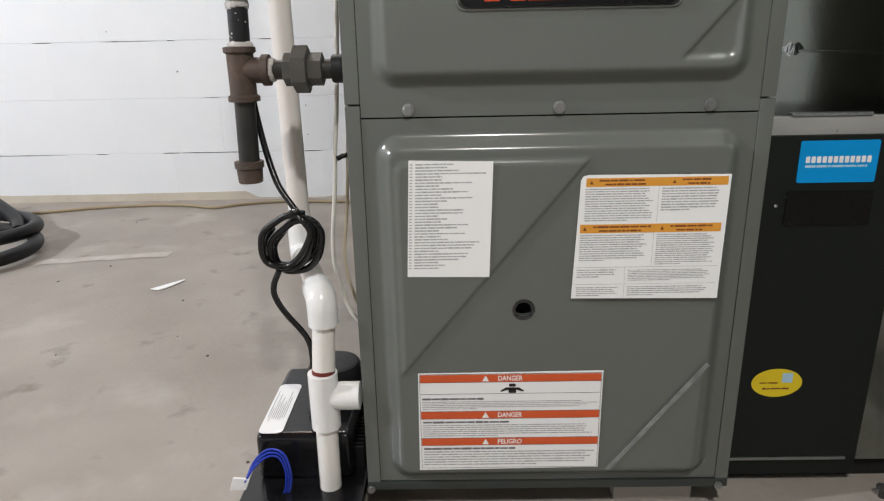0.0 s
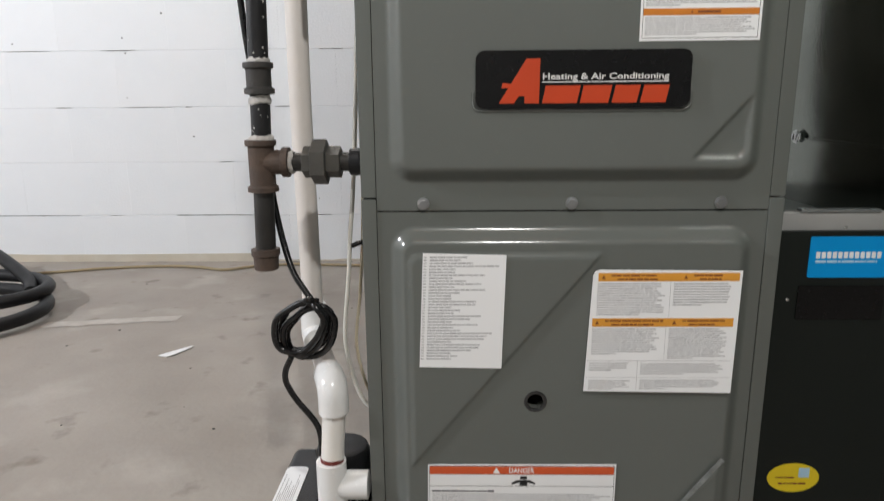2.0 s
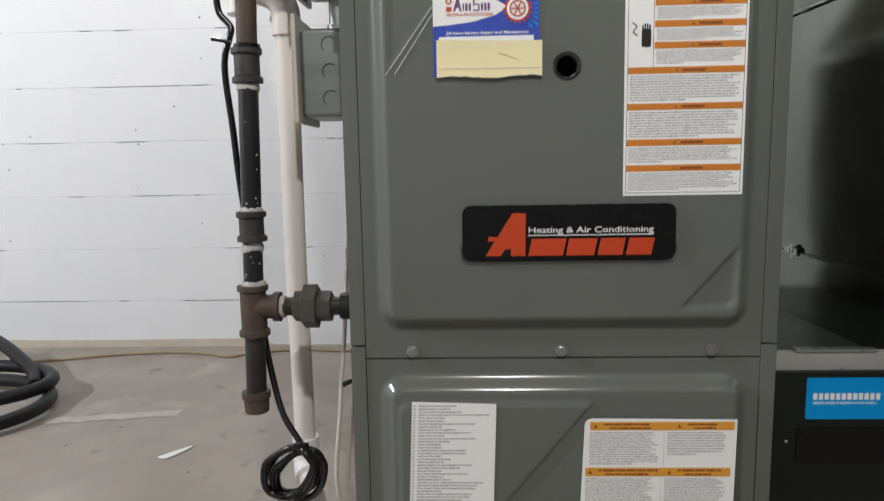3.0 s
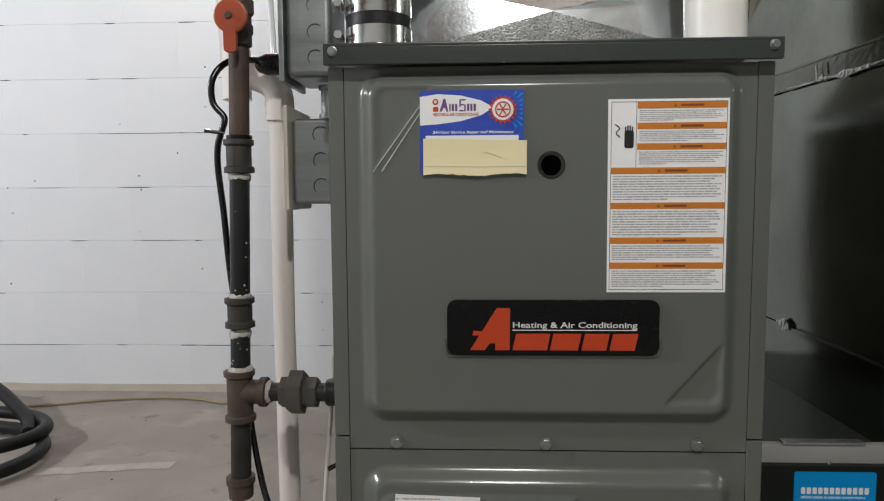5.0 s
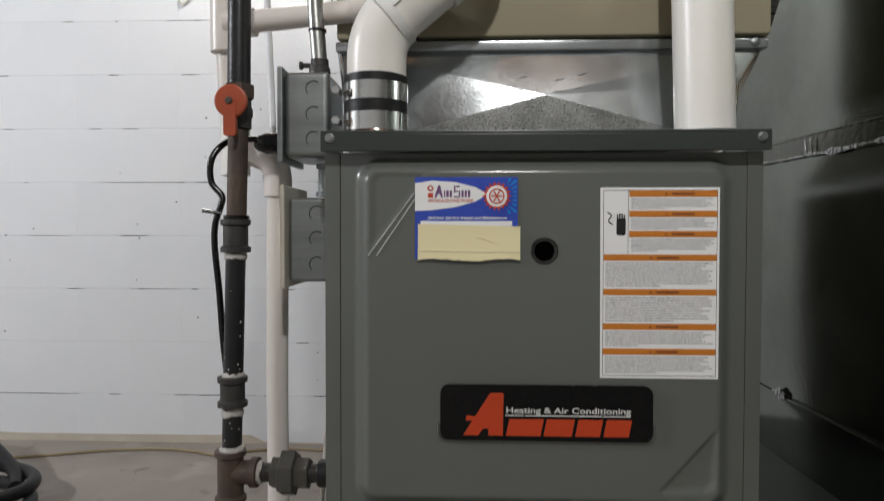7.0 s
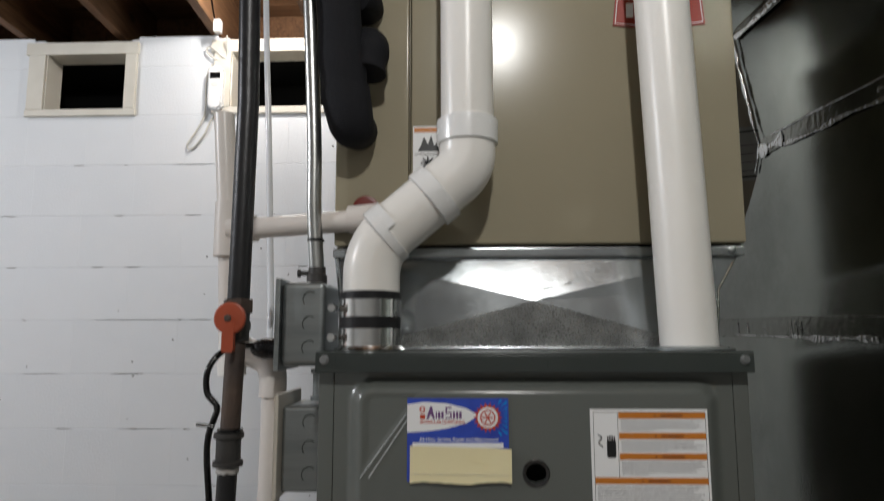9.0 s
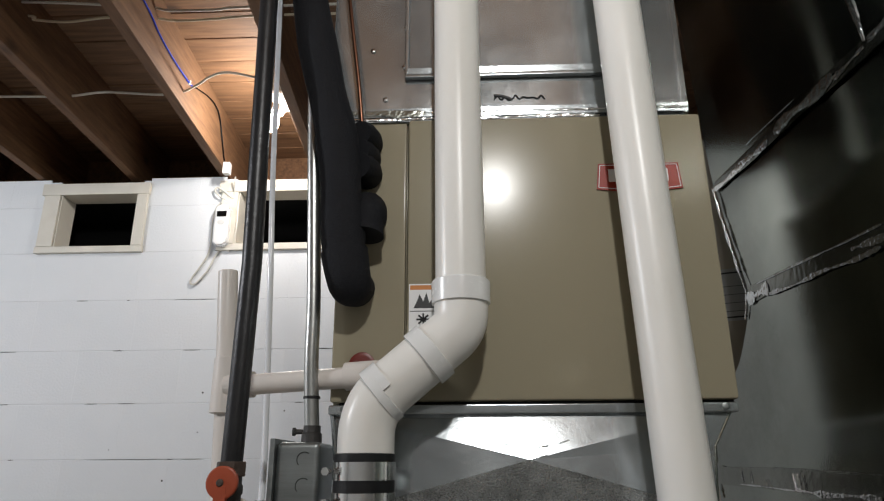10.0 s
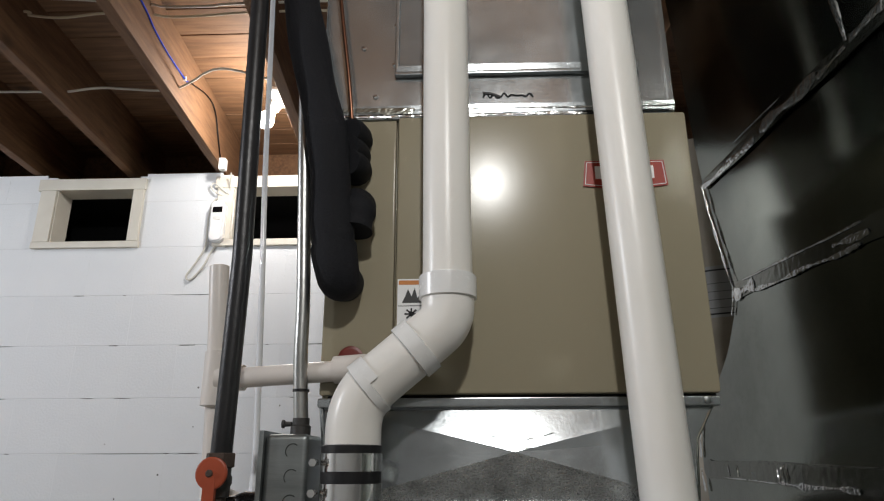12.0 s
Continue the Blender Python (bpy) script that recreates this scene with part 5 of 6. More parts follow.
lv = part("lever", lever, M_ORANGE, valve, "red-orange painted lever handle")
part("lever_pin", lathe([(0.004, 0), (0.004, 0.0015), (0.0028, 0.0025)], (gx(0.94) - 0.001, GY - 0.027, 0.9440), (0, -1, 0), 14), M_RUST, lv)

rng = random.Random(31)
flecks = bmesh.new()
for k in range(20):
    zf = rng.choice((rng.uniform(0.44, 0.63), rng.uniform(0.64, 0.78), rng.uniform(0.64, 0.78), rng.uniform(0.57, 0.61)))
    a = rng.uniform(-2.7, -0.5)
    r = rng.uniform(0.0004, 0.0013)
    q = Vector((math.cos(a), math.sin(a), 0))
    lathe([(r, 0), (r * 0.8, 0.0003)], Vector((gx(zf), GY, zf)) + q * (GR + 0.0003), q, 6, flecks)
tagged(part("paint_fleck", flecks, M_DOPE, gas, "spattered white paint flecks"), kind="stuff")

# ---- condensate drain ----
DRX, DRY, DR = -0.092, 0.150, 0.01335
drain = thing("condensate_drain", "white PVC condensate drain with elbows, tees and open vent", "pipe", (DRX, DRY, 0.05))
LXP, LYP = -0.041, 0.018
part("down_pipe", tube([(DRX + 0.003, DRY, 0.885), (DRX + 0.001, DRY, 0.60), (DRX + 0.003, DRY, 0.335)], DR, 24), M_PVC_DRAIN, drain)
bend = rounded([(DRX + 0.003, DRY, 0.350), (DRX + 0.003, DRY, 0.305), (LXP, LYP, 0.288), (LXP, LYP, 0.250)], 0.022, 8)
part("offset_pipe", tube(bend, DR, 24), M_PVC_DRAIN, drain)
part("elbow", tube(rounded([(DRX + 0.003, DRY, 0.345), (DRX + 0.003, DRY, 0.303), (DRX + 0.014, DRY - 0.034, 0.304)], 0.02), DR + 0.0035, 24), M_PVC_BRIGHT, drain, "bright white elbow")
part("elbow", tube(rounded([(LXP - 0.0105, LYP + 0.028, 0.2915), (LXP, LYP, 0.288), (LXP, LYP, 0.2565)], 0.022), DR + 0.0042, 24), M_PVC_BRIGHT, drain, "bright white elbow")
part("down_pipe", tube([(LXP, LYP, 0.255), (LXP - 0.005, LYP, 0.185)], DR, 24), M_PVC, drain)
part("tee", lathe([(DR, 0), (DR + 0.0042, 0.001), (DR + 0.0042, 0.073), (DR, 0.074)], (LXP - 0.006, LYP, 0.121), segs=28), M_PVC_BRIGHT, drain, "bright white tee fitting")
part("tee_outlet", lathe([(DR + 0.002, 0), (DR + 0.0036, 0.012), (DR + 0.0036, 0.035), (DR, 0.036)], (LXP + 0.002, LYP, 0.163), (1, 0, 0), 24), M_PVC_BRIGHT, drain)
part("red_primer", lathe([(DR, 0), (DR + 0.0004, 0.0005), (DR + 0.0004, 0.006), (DR, 0.0065)], (LXP - 0.0045, LYP, 0.1935), segs=24), M_DARKRED, drain, "smear of red pipe primer")
part("down_pipe", tube([(LXP - 0.006, LYP, 0.124), (LXP - 0.007, LYP, 0.030)], DR, 24), M_PVC, drain)
part("elbow", tube(rounded([(DRX + 0.003, DRY, 0.850), (DRX + 0.003, DRY, 0.892), (DRX - 0.040, DRY, 0.910)], 0.024), DR + 0.0038, 24), M_PVC_DRAIN, drain)
part("tee", lathe([(DR, 0), (DR + 0.0042, 0.001), (DR + 0.0042, 0.062), (DR, 0.063)], (-0.142, DRY, 0.875), segs=28), M_PVC, drain)
part("standpipe", tube([(-0.146, DRY, 0.90), (-0.153, DRY, 1.05), (-0.166, DRY, 1.219)], DR, 24), M_PVC_DRAIN, drain, "open-topped standpipe")
part("tee", lathe([(DR, 0), (DR + 0.004, 0.001), (DR + 0.004, 0.071), (DR, 0.072)], (-0.1530, DRY - 0.004, 1.026), segs=28), M_PVC_DRAIN, drain)
part("tee_outlet", lathe([(DR + 0.0035, 0), (DR + 0.0035, 0.036), (DR, 0.037)], (-0.150, DRY - 0.008, 1.061), (1, 0, 0.05), 24), M_PVC_DRAIN, drain)
part("cross_pipe", tube([(-0.145, DRY - 0.008, 1.061), (0.040, 0.112, 1.068)], DR, 24), M_PVC_DRAIN, drain)
part("elbow", tube(rounded([(0.012, 0.114, 1.0680), (0.062, 0.106, 1.070), (0.062, AY + 0.01, 1.070)], 0.018), DR + 0.0042, 24), M_PVC_DRAIN, drain)
solo("drain_plug", lathe([(0.010, 0), (0.016, 0.001), (0.017, 0.010), (0.012, 0.012)], (0.030, AY + 0.003, 1.083), (0, -1, 0), 20), M_DARKRED, "dark red plastic plug on the coil cabinet", "plug")

# ---- electrical boxes and conduit ----
def knockouts(parent, y, xs, zs, r):
    for x in xs:
        for z in zs:
            c = bmesh.new()
            ring = [(x + r * math.cos(a), y, z + r * math.sin(a)) for a in np.linspace(0.9, 3.9, 20)]
            tube(ring, 0.0006, 5, c)
            part("knockout", c, M_CAP, parent)


b1 = thing("junction_box", "upper galvanised junction box beside the furnace top", "electrical box", (-0.035, 0.10, 0.88))
part("box_body", box(-0.056, -0.004, 0.078, 0.165, 0.889, 0.987, 0.007, segs=3), M_BOX, b1)
part("cover_lip", box(-0.0625, -0.0565, 0.074, 0.170, 0.884, 0.991, 0.001), M_BOX, b1)
knockouts(b1, 0.0775, (-0.022,), (0.910, 0.938, 0.967), 0.0085)
part("hub", lathe([(0.0125, 0), (0.0125, 0.012), (0.0105, 0.014), (0.0105, 0.022)], (-0.022, 0.110, 0.985), segs=18), M_FITTING, b1)
part("hub_screw", lathe([(0.003, 0), (0.003, 0.008), (0.005, 0.009), (0.005, 0.012)], (-0.033, 0.108, 1.0), (-1, 0, 0), 10), M_FITTING, b1)
b2 = thing("junction_box", "lower galvanised junction box with cream cover plate", "electrical box", (-0.035, 0.10, 0.75))
part("box_body", box(-0.053, -0.002, 0.080, 0.168, 0.748, 0.844, 0.005, segs=3), M_BOX, b2)
part("cover_plate", box(-0.0600, -0.0545, 0.070, 0.176, 0.741, 0.858, 0.002), M_OFFWHITE, b2, "cream plastic switch plate")
part("switch_toggle", box(-0.0700, -0.0600, 0.106, 0.113, 0.808, 0.816, 0.001), M_OFFWHITE, b2)
knockouts(b2, 0.0795, (-0.020,), (0.768, 0.797, 0.826), 0.0085)
part("nipple", lathe([(0.0125, 0), (0.0125, 0.005), (0.010, 0.006), (0.010, 0.032), (0.0125, 0.033), (0.0125, 0.038)], (-0.016, 0.115, 0.847), segs=18), M_BOX, b2)
nudge(b1, -0.005, 0, 0.001)
nudge(b2, -0.004, 0, 0.001)
conduit = thing("conduit", "bare steel electrical conduit running up from the box", "pipe", (-0.022, 0.11, 1.0))
part("pipe", tube(flowing([(-0.027, 0.110, 1.000), (-0.0325, 0.110, 1.08), (-0.034, 0.110, 1.16), (-0.040, 0.11, 1.28), (-0.0495, 0.11, 1.46), (-0.057, 0.11, 1.7), (-0.068, 0.11, 2.14)], 6), 0.0092, 18), M_EMT, conduit)
part("tie", lathe([(0.0092, 0), (0.0105, 0.0004), (0.0105, 0.0034), (0.0092, 0.0038)], (-0.0295, 0.110, 1.040), segs=18), M_RUBBER, conduit)
part("tie", lathe([(0.0092, 0), (0.0105, 0.0004), (0.0105, 0.0034), (0.0092, 0.0038)], (-0.0492, 0.110, 1.470), segs=18), M_RUBBER, conduit)

# ---- pump cord ----
cord = thing("power_cord", "coiled glossy black power cord hung beside the gas pipe", "cord", (-0.08, 0.05, 0.34))
upper_run = [(-0.077, 0.110, 0.911), (-0.105, 0.100, 0.914), (-0.127, 0.080, 0.908), (-0.140, 0.068, 0.888), (-0.140, 0.066, 0.862), (-0.128, 0.066, 0.846), (-0.129, 0.064, 0.834), (-0.135, 0.064, 0.815), (-0.136, 0.064, 0.790),
             (-0.132, 0.066, 0.74), (-0.128, 0.068, 0.676), (-0.120, 0.070, 0.60), (-0.112, 0.070, 0.52), (-0.107, 0.066, 0.486), (-0.098, 0.058, 0.448), (-0.085, 0.045, 0.415), (-0.066, 0.036, 0.388)]
part("cord_run", tube(flowing(upper_run), 0.0036, 12), M_CORD, cord)
rings = bmesh.new()
pts = [(-0.066, 0.036, 0.388)]
for k in range(1, 44):
    a = radians(30 - 32 * k)
    across = 0.0245 * math.sin(a) + 0.0085 * math.sin(0.15 * k + 0.6) + 0.0015 * math.sin(2.3 * k)
    along = 0.0375 * math.cos(a)
    pts.append((-0.0745 + 0.62 * along - 0.78 * across, 0.030 - 0.009 * math.cos(a) + 0.0005 * k, 0.3475 + 0.78 * along + 0.62 * across))
tube(flowing(pts, 5), 0.0041, 10, rings)
part("cord_coil", rings, M_CORD, cord)
part("cord_run", tube(flowing([(-0.090, 0.030, 0.318), (-0.098, 0.032, 0.300), (-0.098, 0.033, 0.285), (-0.088, 0.034, 0.264), (-0.066, 0.036, 0.231), (-0.062, 0.038, 0.200), (-0.068, 0.044, 0.150), (-0.072, 0.05, 0.108)]), 0.0036, 12), M_CORD, cord)
part("tie", tube(flowing([(-0.076, 0.03, 0.383), (-0.066, 0.024, 0.389), (-0.055, 0.030, 0.386)], 5), 0.003, 8), M_CORD, cord)
part("tie", lathe([(0.0125, 0), (0.0138, 0.0005), (0.0138, 0.0035), (0.0125, 0.004)], (gx(0.82), GY, 0.820), segs=20), M_CORD, cord)
part("tie", tube([(-0.122, 0.046, 0.826), (-0.141, 0.042, 0.829)], 0.002, 8), M_CORD, cord)
part("plug_boot", lathe([(0.005, 0), (0.009, 0.004), (0.0125, 0.014), (0.0125, 0.036), (0.011, 0.038)], (-0.104, 0.108, 0.910), (1, 0, 0), 16), M_CORD, cord, "black strain relief plug")

# ---- thermostat wires and clear tube ----
lead = thing("thermostat_wire", "thin off-white wires hanging along the furnace side", "wire", (-0.014, 0.09, 0.4))
part("wire_run", tube(flowing([(-0.004, 0.10, 0.76), (-0.010, 0.092, 0.68), (-0.014, 0.09, 0.60), (-0.021, 0.09, 0.50), (-0.026, 0.09, 0.45), (-0.030, 0.09, 0.398), (-0.037, 0.09, 0.330), (-0.034, 0.09, 0.290), (-0.020, 0.088, 0.243), (0.003, 0.08, 0.222)]), 0.0026, 10), M_WHITE_WIRE, lead)
part("wire_run", tube(flowing([(-0.002, 0.11, 0.74), (-0.009, 0.10, 0.62), (-0.010, 0.094, 0.50), (-0.012, 0.092, 0.44), (-0.018, 0.094, 0.37), (-0.024, 0.094, 0.31), (-0.012, 0.09, 0.255), (0.003, 0.085, 0.236)]), 0.0020, 8), M_CREAM_WIRE, lead)
part("tie", tube(flowing([(-0.004, 0.088, 0.440), (-0.014, 0.086, 0.441), (-0.024, 0.084, 0.437)], 4), 0.003, 8), M_CORD, lead)
hosew = thing("clear_tube", "milky clear condensate tube hanging from the ceiling", "tube", (-0.07, 0.30, 0.9))
part("tube_run", tube(flowing([(-0.196, 0.32, 2.14), (-0.180, 0.32, 1.743), (-0.169, 0.32, 1.45), (-0.158, 0.32, 1.243), (-0.147, 0.32, 1.0), (-0.140, 0.30, 0.93), (-0.125, 0.24, 0.88), (-0.110, 0.17, 0.875)], 6), 0.0048, 14), M_CLEAR, hosew)

# ---- insulated refrigerant line ----
line = thing("insulated_line", "thick black foam-insulated refrigerant line at the coil", "pipe", (0.03, 0.12, 1.15))
part("foam_sleeve", tube(flowing([(-0.086, 0.08, 2.12), (-0.072, 0.08, 1.797), (-0.060, 0.08, 1.633), (-0.033, 0.078, 1.492), (-0.006, 0.078, 1.375), (0.004, 0.08, 1.269), (0.010, 0.080, 1.207)], 8),
                         lambda s: 0.026 + 0.003 * s + 0.0012 * math.sin(31 * s), 24), M_FOAM, line)
boot = tube(flowing([(0.009, 0.080, 1.222), (0.014, 0.080, 1.196), (0.017, 0.086, 1.181), (0.018, 0.108, 1.183), (0.018, AY + 0.01, 1.188)], 7), lambda s: 0.0305 * (1 - 0.2 * s), 24)
part("foam_boot", boot, M_FOAM, line)
part("foam_stub", tube(flowing([(0.028, AY + 0.01, 1.298), (0.032, 0.110, 1.289), (0.036, 0.094, 1.278), (0.034, 0.088, 1.247)], 6), lambda s: 0.027 - 0.004 * s + 0.0015 * math.sin(20 * s), 20), M_FOAM, line)
for z, r in ((1.401, 0.021), (1.376, 0.019), (1.353, 0.0215)):
    part("foam_stub", tube([(0.027, AY + 0.012, z), (0.029, 0.112, z - 0.004), (0.026, 0.094, z - 0.006), (0.022, 0.084, z - 0.007)], lambda s: r * (1 - 0.35 * max(0, s - 0.6)), 18), M_FOAM, line)
part("copper_line", tube(flowing([(-0.046, 0.105, 2.12), (-0.022, 0.103, 1.796), (-0.001, 0.103, 1.61), (0.014, 0.105, 1.492), (0.022, 0.110, 1.41)], 8), 0.0030, 12), M_COPPER, line)

# ---- condensate pump ----
pump = thing("condensate_pump", "glossy black condensate pump on the floor with white label", "pump", (-0.08, 0.08, 0))
part("reservoir", box(-0.152, -0.008, -0.055, 0.225, 0.0, 0.034, 0.008, segs=3), M_PUMP, pump)
part("reservoir_rim", box(-0.156, -0.004, -0.059, 0.229, 0.028, 0.036, 0.002), M_PUMP, pump)
hb = box(-0.142, -0.020, 0.030, 0.215, 0.034, 0.101, 0.010, segs=3)
part("motor_housing", hb, M_PUMP, pump)
part("motor_cap", lathe([(0.036, 0), (0.037, 0.004), (0.037, 0.040), (0.034, 0.048), (0.028, 0.051), (0.0, 0.052)], (-0.056, 0.140, 0.098), segs=32), M_RUBBER, pump, "round matt black motor cap")
lab = slab([(x, y) for x, y in round_outline(-0.1385, -0.108, 0.034, 0.158, 0.008)], 0, 0.0008)
for v in lab.verts:
    v.co = Vector((v.co.x, v.co.z, 0.1014 + v.co.y))
part("rating_label", lab, M_PAPER, pump, "white rating label")
rows = bmesh.new()
rng = random.Random(2)
for k in range(9):
    x = -0.135 + 0.0026 * k
    y0 = rng.uniform(0.06, 0.07)
    y1 = y0 + rng.uniform(0.03, 0.07)
    rows.faces.new([rows.verts.new(p) for p in ((x, y0, 0.1025), (x + 0.0010, y0, 0.1025), (x + 0.0010, y1, 0.1025), (x, y1, 0.1025))])
part("label_print", rows, M_INK, pump)
for k in range(14):
    part("vent_rib", box(-0.022, -0.010, 0.055 + 0.0085 * k, 0.0585 + 0.0085 * k, 0.030, 0.066, 0.0006), M_RUBBER, pump)
bw = thing("pump_wires", "loop of blue alarm wires with a white tag", "wire", (-0.12, 0.0, 0.06))
for k in range(3):
    o = 0.003 * k
    part("wire_run", tube(flowing([(-0.148, -0.004 + o, 0.058), (-0.137, 0.002 + o, 0.074 + o), (-0.120, 0.006 + o, 0.087 + o), (-0.106 + o, 0.006, 0.085 + o), (-0.099 + o, 0.004, 0.066), (-0.101 + o, 0.004, 0.044), (-0.106 + o, 0.006, 0.033)]), 0.0013, 8), M_BLUE_WIRE, bw)
part("tag", slab([(-0.168, 0.047), (-0.148, 0.047), (-0.142, 0.062), (-0.162, 0.064)], -0.004, -0.0012), M_PAPER, bw, "small white tag")

# ---- hose coil, floor cable and scraps ----
coilh = thing("hose_coil", "coil of thick black rubber hose lying on the floor", "hose", (-1.35, 1.15, 0))
pts = []
for k in range(17):
    a = radians(-215 + 24 * k)
    pts.append((-1.402 + 0.315 * math.cos(a), 1.075 + 0.235 * math.sin(a), 0.0225 + 0.0010 * k))
for k in range(17):
    a = radians(170 - 360 + 24 * k)
    pts.append((-1.408 + 0.275 * math.cos(a), 1.165 + 0.170 * math.sin(a) + 0.002 * k, 0.052 + 0.0012 * k))
part("hose", tube(flowing(pts, 5), 0.0195, 16), M_RUBBER, coilh)
part("free_end", tube(flowing([(-2.10, 1.62, 0.03), (-1.85, 1.60, 0.10), (-1.62, 1.54, 0.135), (-1.45, 1.44, 0.118), (-1.33, 1.36, 0.088), (-1.24, 1.29, 0.062), (-1.20, 1.23, 0.045)], 6), 0.0205, 16), M_RUBBER, coilh)
cable = solo("floor_cable", tube(flowing([(-3.6, 1.45, 0.006), (-2.2, 1.52, 0.006), (-1.70, 1.55, 0.006), (-1.51, 1.584, 0.006), (-1.369, 1.622, 0.006), (-1.192, 1.682, 0.006), (-0.991, 1.709, 0.006), (-0.860, 1.690, 0.006), (-0.755, 1.652, 0.006), (-0.66, 1.700, 0.006), (-0.52, 1.735, 0.006), (-0.36, 1.72, 0.006), (0.0, 1.70, 0.006), (0.5, 1.70, 0.006)], 8), 0.005, 10),
             M_BROWN_WIRE, "dirty cream cable lying along the wall foot", "cable")
stripe = bmesh.new()
rng = random.Random(6)
pa = [(-1.06 + 0.36 * k / 14, 1.075 + 0.062 * k / 14 + rng.uniform(-0.004, 0.004)) for k in range(15)]
pb = [(x, y - 0.045 + rng.uniform(-0.006, 0.004)) for x, y in pa]
vs = [stripe.verts.new((x, y, 0.0012)) for x, y in pa + pb[::-1]]
stripe.faces.new(vs)
solo("floor_streak", stripe, M_STREAK, "pale paint streak dried on the concrete floor", "stain", kind="stuff")
scrap = slab([(0, 0), (0.03, 0.022), (0.075, 0.052), (0.082, 0.050), (0.070, 0.030), (0.048, 0.006), (0.03, -0.006)], 0, 0.002)
for v in scrap.verts:
    v.co = Vector((-0.630 + v.co.x * 0.75, 0.822 + v.co.z * 1.25, 0.0015 + v.co.y))
solo("paper_scrap", scrap, M_PAPER, "torn white paper scrap on the floor", "scrap")
bits = bmesh.new()
rng = random.Random(15)
for k in range(16):
    x, y = rng.uniform(-1.2, -0.15), rng.uniform(0.1, 1.7)
    r = rng.uniform(0.0012, 0.0034)
    lathe([(r * 0.6, 0), (r, r * 0.2), (r * 0.7, r * 0.6), (r * 0.2, r * 0.7)], (x, y, 0), segs=7, bm=bits)
solo("floor_grit", bits, M_CRACK, "scattered dark grit on the concrete", "debris", kind="stuff")
stone = solo("floor_screw", lathe([(0.004, 0), (0.004, 0.012), (0.008, 0.013), (0.008, 0.016), (0.003, 0.018)], (0.652, 0.03, 0), segs=12), M_FITTING, "small bolt standing on the floor", "bolt")

# ---- phone, its cords, lamp holder, wires along the joists ----
phone = thing("wall_phone", "white corded telephone handset hung on the block wall", "telephone", (-0.75, WALL_Y, 1.80))
body = bmesh.new()
slab(round_outline(-0.782, -0.722, 1.735, 1.915, 0.024, 8), WALL_Y - 0.045, WALL_Y - 0.006, body)
bmesh.ops.bevel(body, geom=[e for e in body.edges if e.calc_length() > 0.002], offset=0.006, segments=2, affect="EDGES")
part("handset", body, M_PAPER, phone)
part("cradle", slab(round_outline(-0.790, -0.714, 1.725, 1.925, 0.02, 6), WALL_Y - 0.014, WALL_Y + 0.003), M_INK, phone, "grey wall cradle")
part("display", patch(-0.772, -0.732, 1.860, 1.885, WALL_Y - 0.0452, 0.0006), M_BADGE, phone, "dark display window")
part("key_pad", slab([(-0.752 + 0.016 * math.cos(a), 1.836 + 0.010 * math.sin(a)) for a in np.linspace(0, 2 * math.pi, 25)[:-1]], WALL_Y - 0.0468, WALL_Y - 0.045), M_SILVER, phone)
part("coiled_cord", tube(flowing([(-0.755, 1.81, 1.735), (-0.775, 1.80, 1.70), (-0.80, 1.80, 1.64), (-0.845, 1.80, 1.585), (-0.865, 1.80, 1.60), (-0.83, 1.80, 1.66), (-0.80, 1.80, 1.73), (-0.80, 1.80, 1.86), (-0.78, 1.80, 1.93), (-0.74, 1.80, 1.93)], 8), 0.004, 8), M_WHITE_WIRE, phone)
part("coiled_cord", tube(flowing([(-0.725, 1.80, 1.94), (-0.77, 1.79, 1.955), (-0.80, 1.79, 1.985), (-0.785, 1.79, 2.0), (-0.735, 1.79, 1.96), (-0.705, 1.80, 1.93), (-0.70, 1.80, 1.80), (-0.725, 1.80, 1.72)], 8), 0.004, 8), M_WHITE_WIRE, phone)
part("line_cord", tube(flowing([(-0.72, 1.80, 1.955), (-0.715, 1.78, 1.99), (-0.705, 1.75, 2.03)], 6), 0.003, 8), M_WHITE_WIRE, phone)
nudge(phone, -0.078, 0, 0.082)
JX = -0.797


def joist_side(y):
    """The face of the joist that the phone wire is stapled to."""
    return JX - 0.062 * (y - 1.2) + 0.004


jack = thing("phone_jack", "small white telephone jack at the joist end", "socket", (-0.81, 1.72, 2.15))
part("jack_body", box(-0.828, -0.800, 1.715, 1.745, 2.115, 2.165, 0.003), M_PAPER, jack)
jw = thing("blue_cable", "blue and black phone wire stapled along the joist", "wire", (-0.79, 1.2, 2.2))
part("wire_run", tube(flowing([(joist_side(y), y, z) for y, z in ((1.73, 2.16), (1.68, 2.221), (1.62, 2.300), (1.56, 2.328), (1.46, 2.315), (1.30, 2.262))], 8), 0.0030, 8), M_CORD, jw)
part("wire_run", tube(flowing([(joist_side(y), y, z) for y, z in ((1.30, 2.262), (1.275, 2.253), (1.122, 2.246), (0.996, 2.253), (0.878, 2.275), (0.5, 2.30), (0.2, 2.31))], 8), 0.0030, 8), M_BLUE_WIRE, jw)
part("staple", box(joist_side(1.27) - 0.004, joist_side(1.27) + 0.005, 1.264, 1.272, 2.246, 2.262, 0.001), M_PAPER, jw)
nm = thing("house_wiring", "white electrical cables run through the floor joists", "wire", (-0.9, 1.1, 2.2))
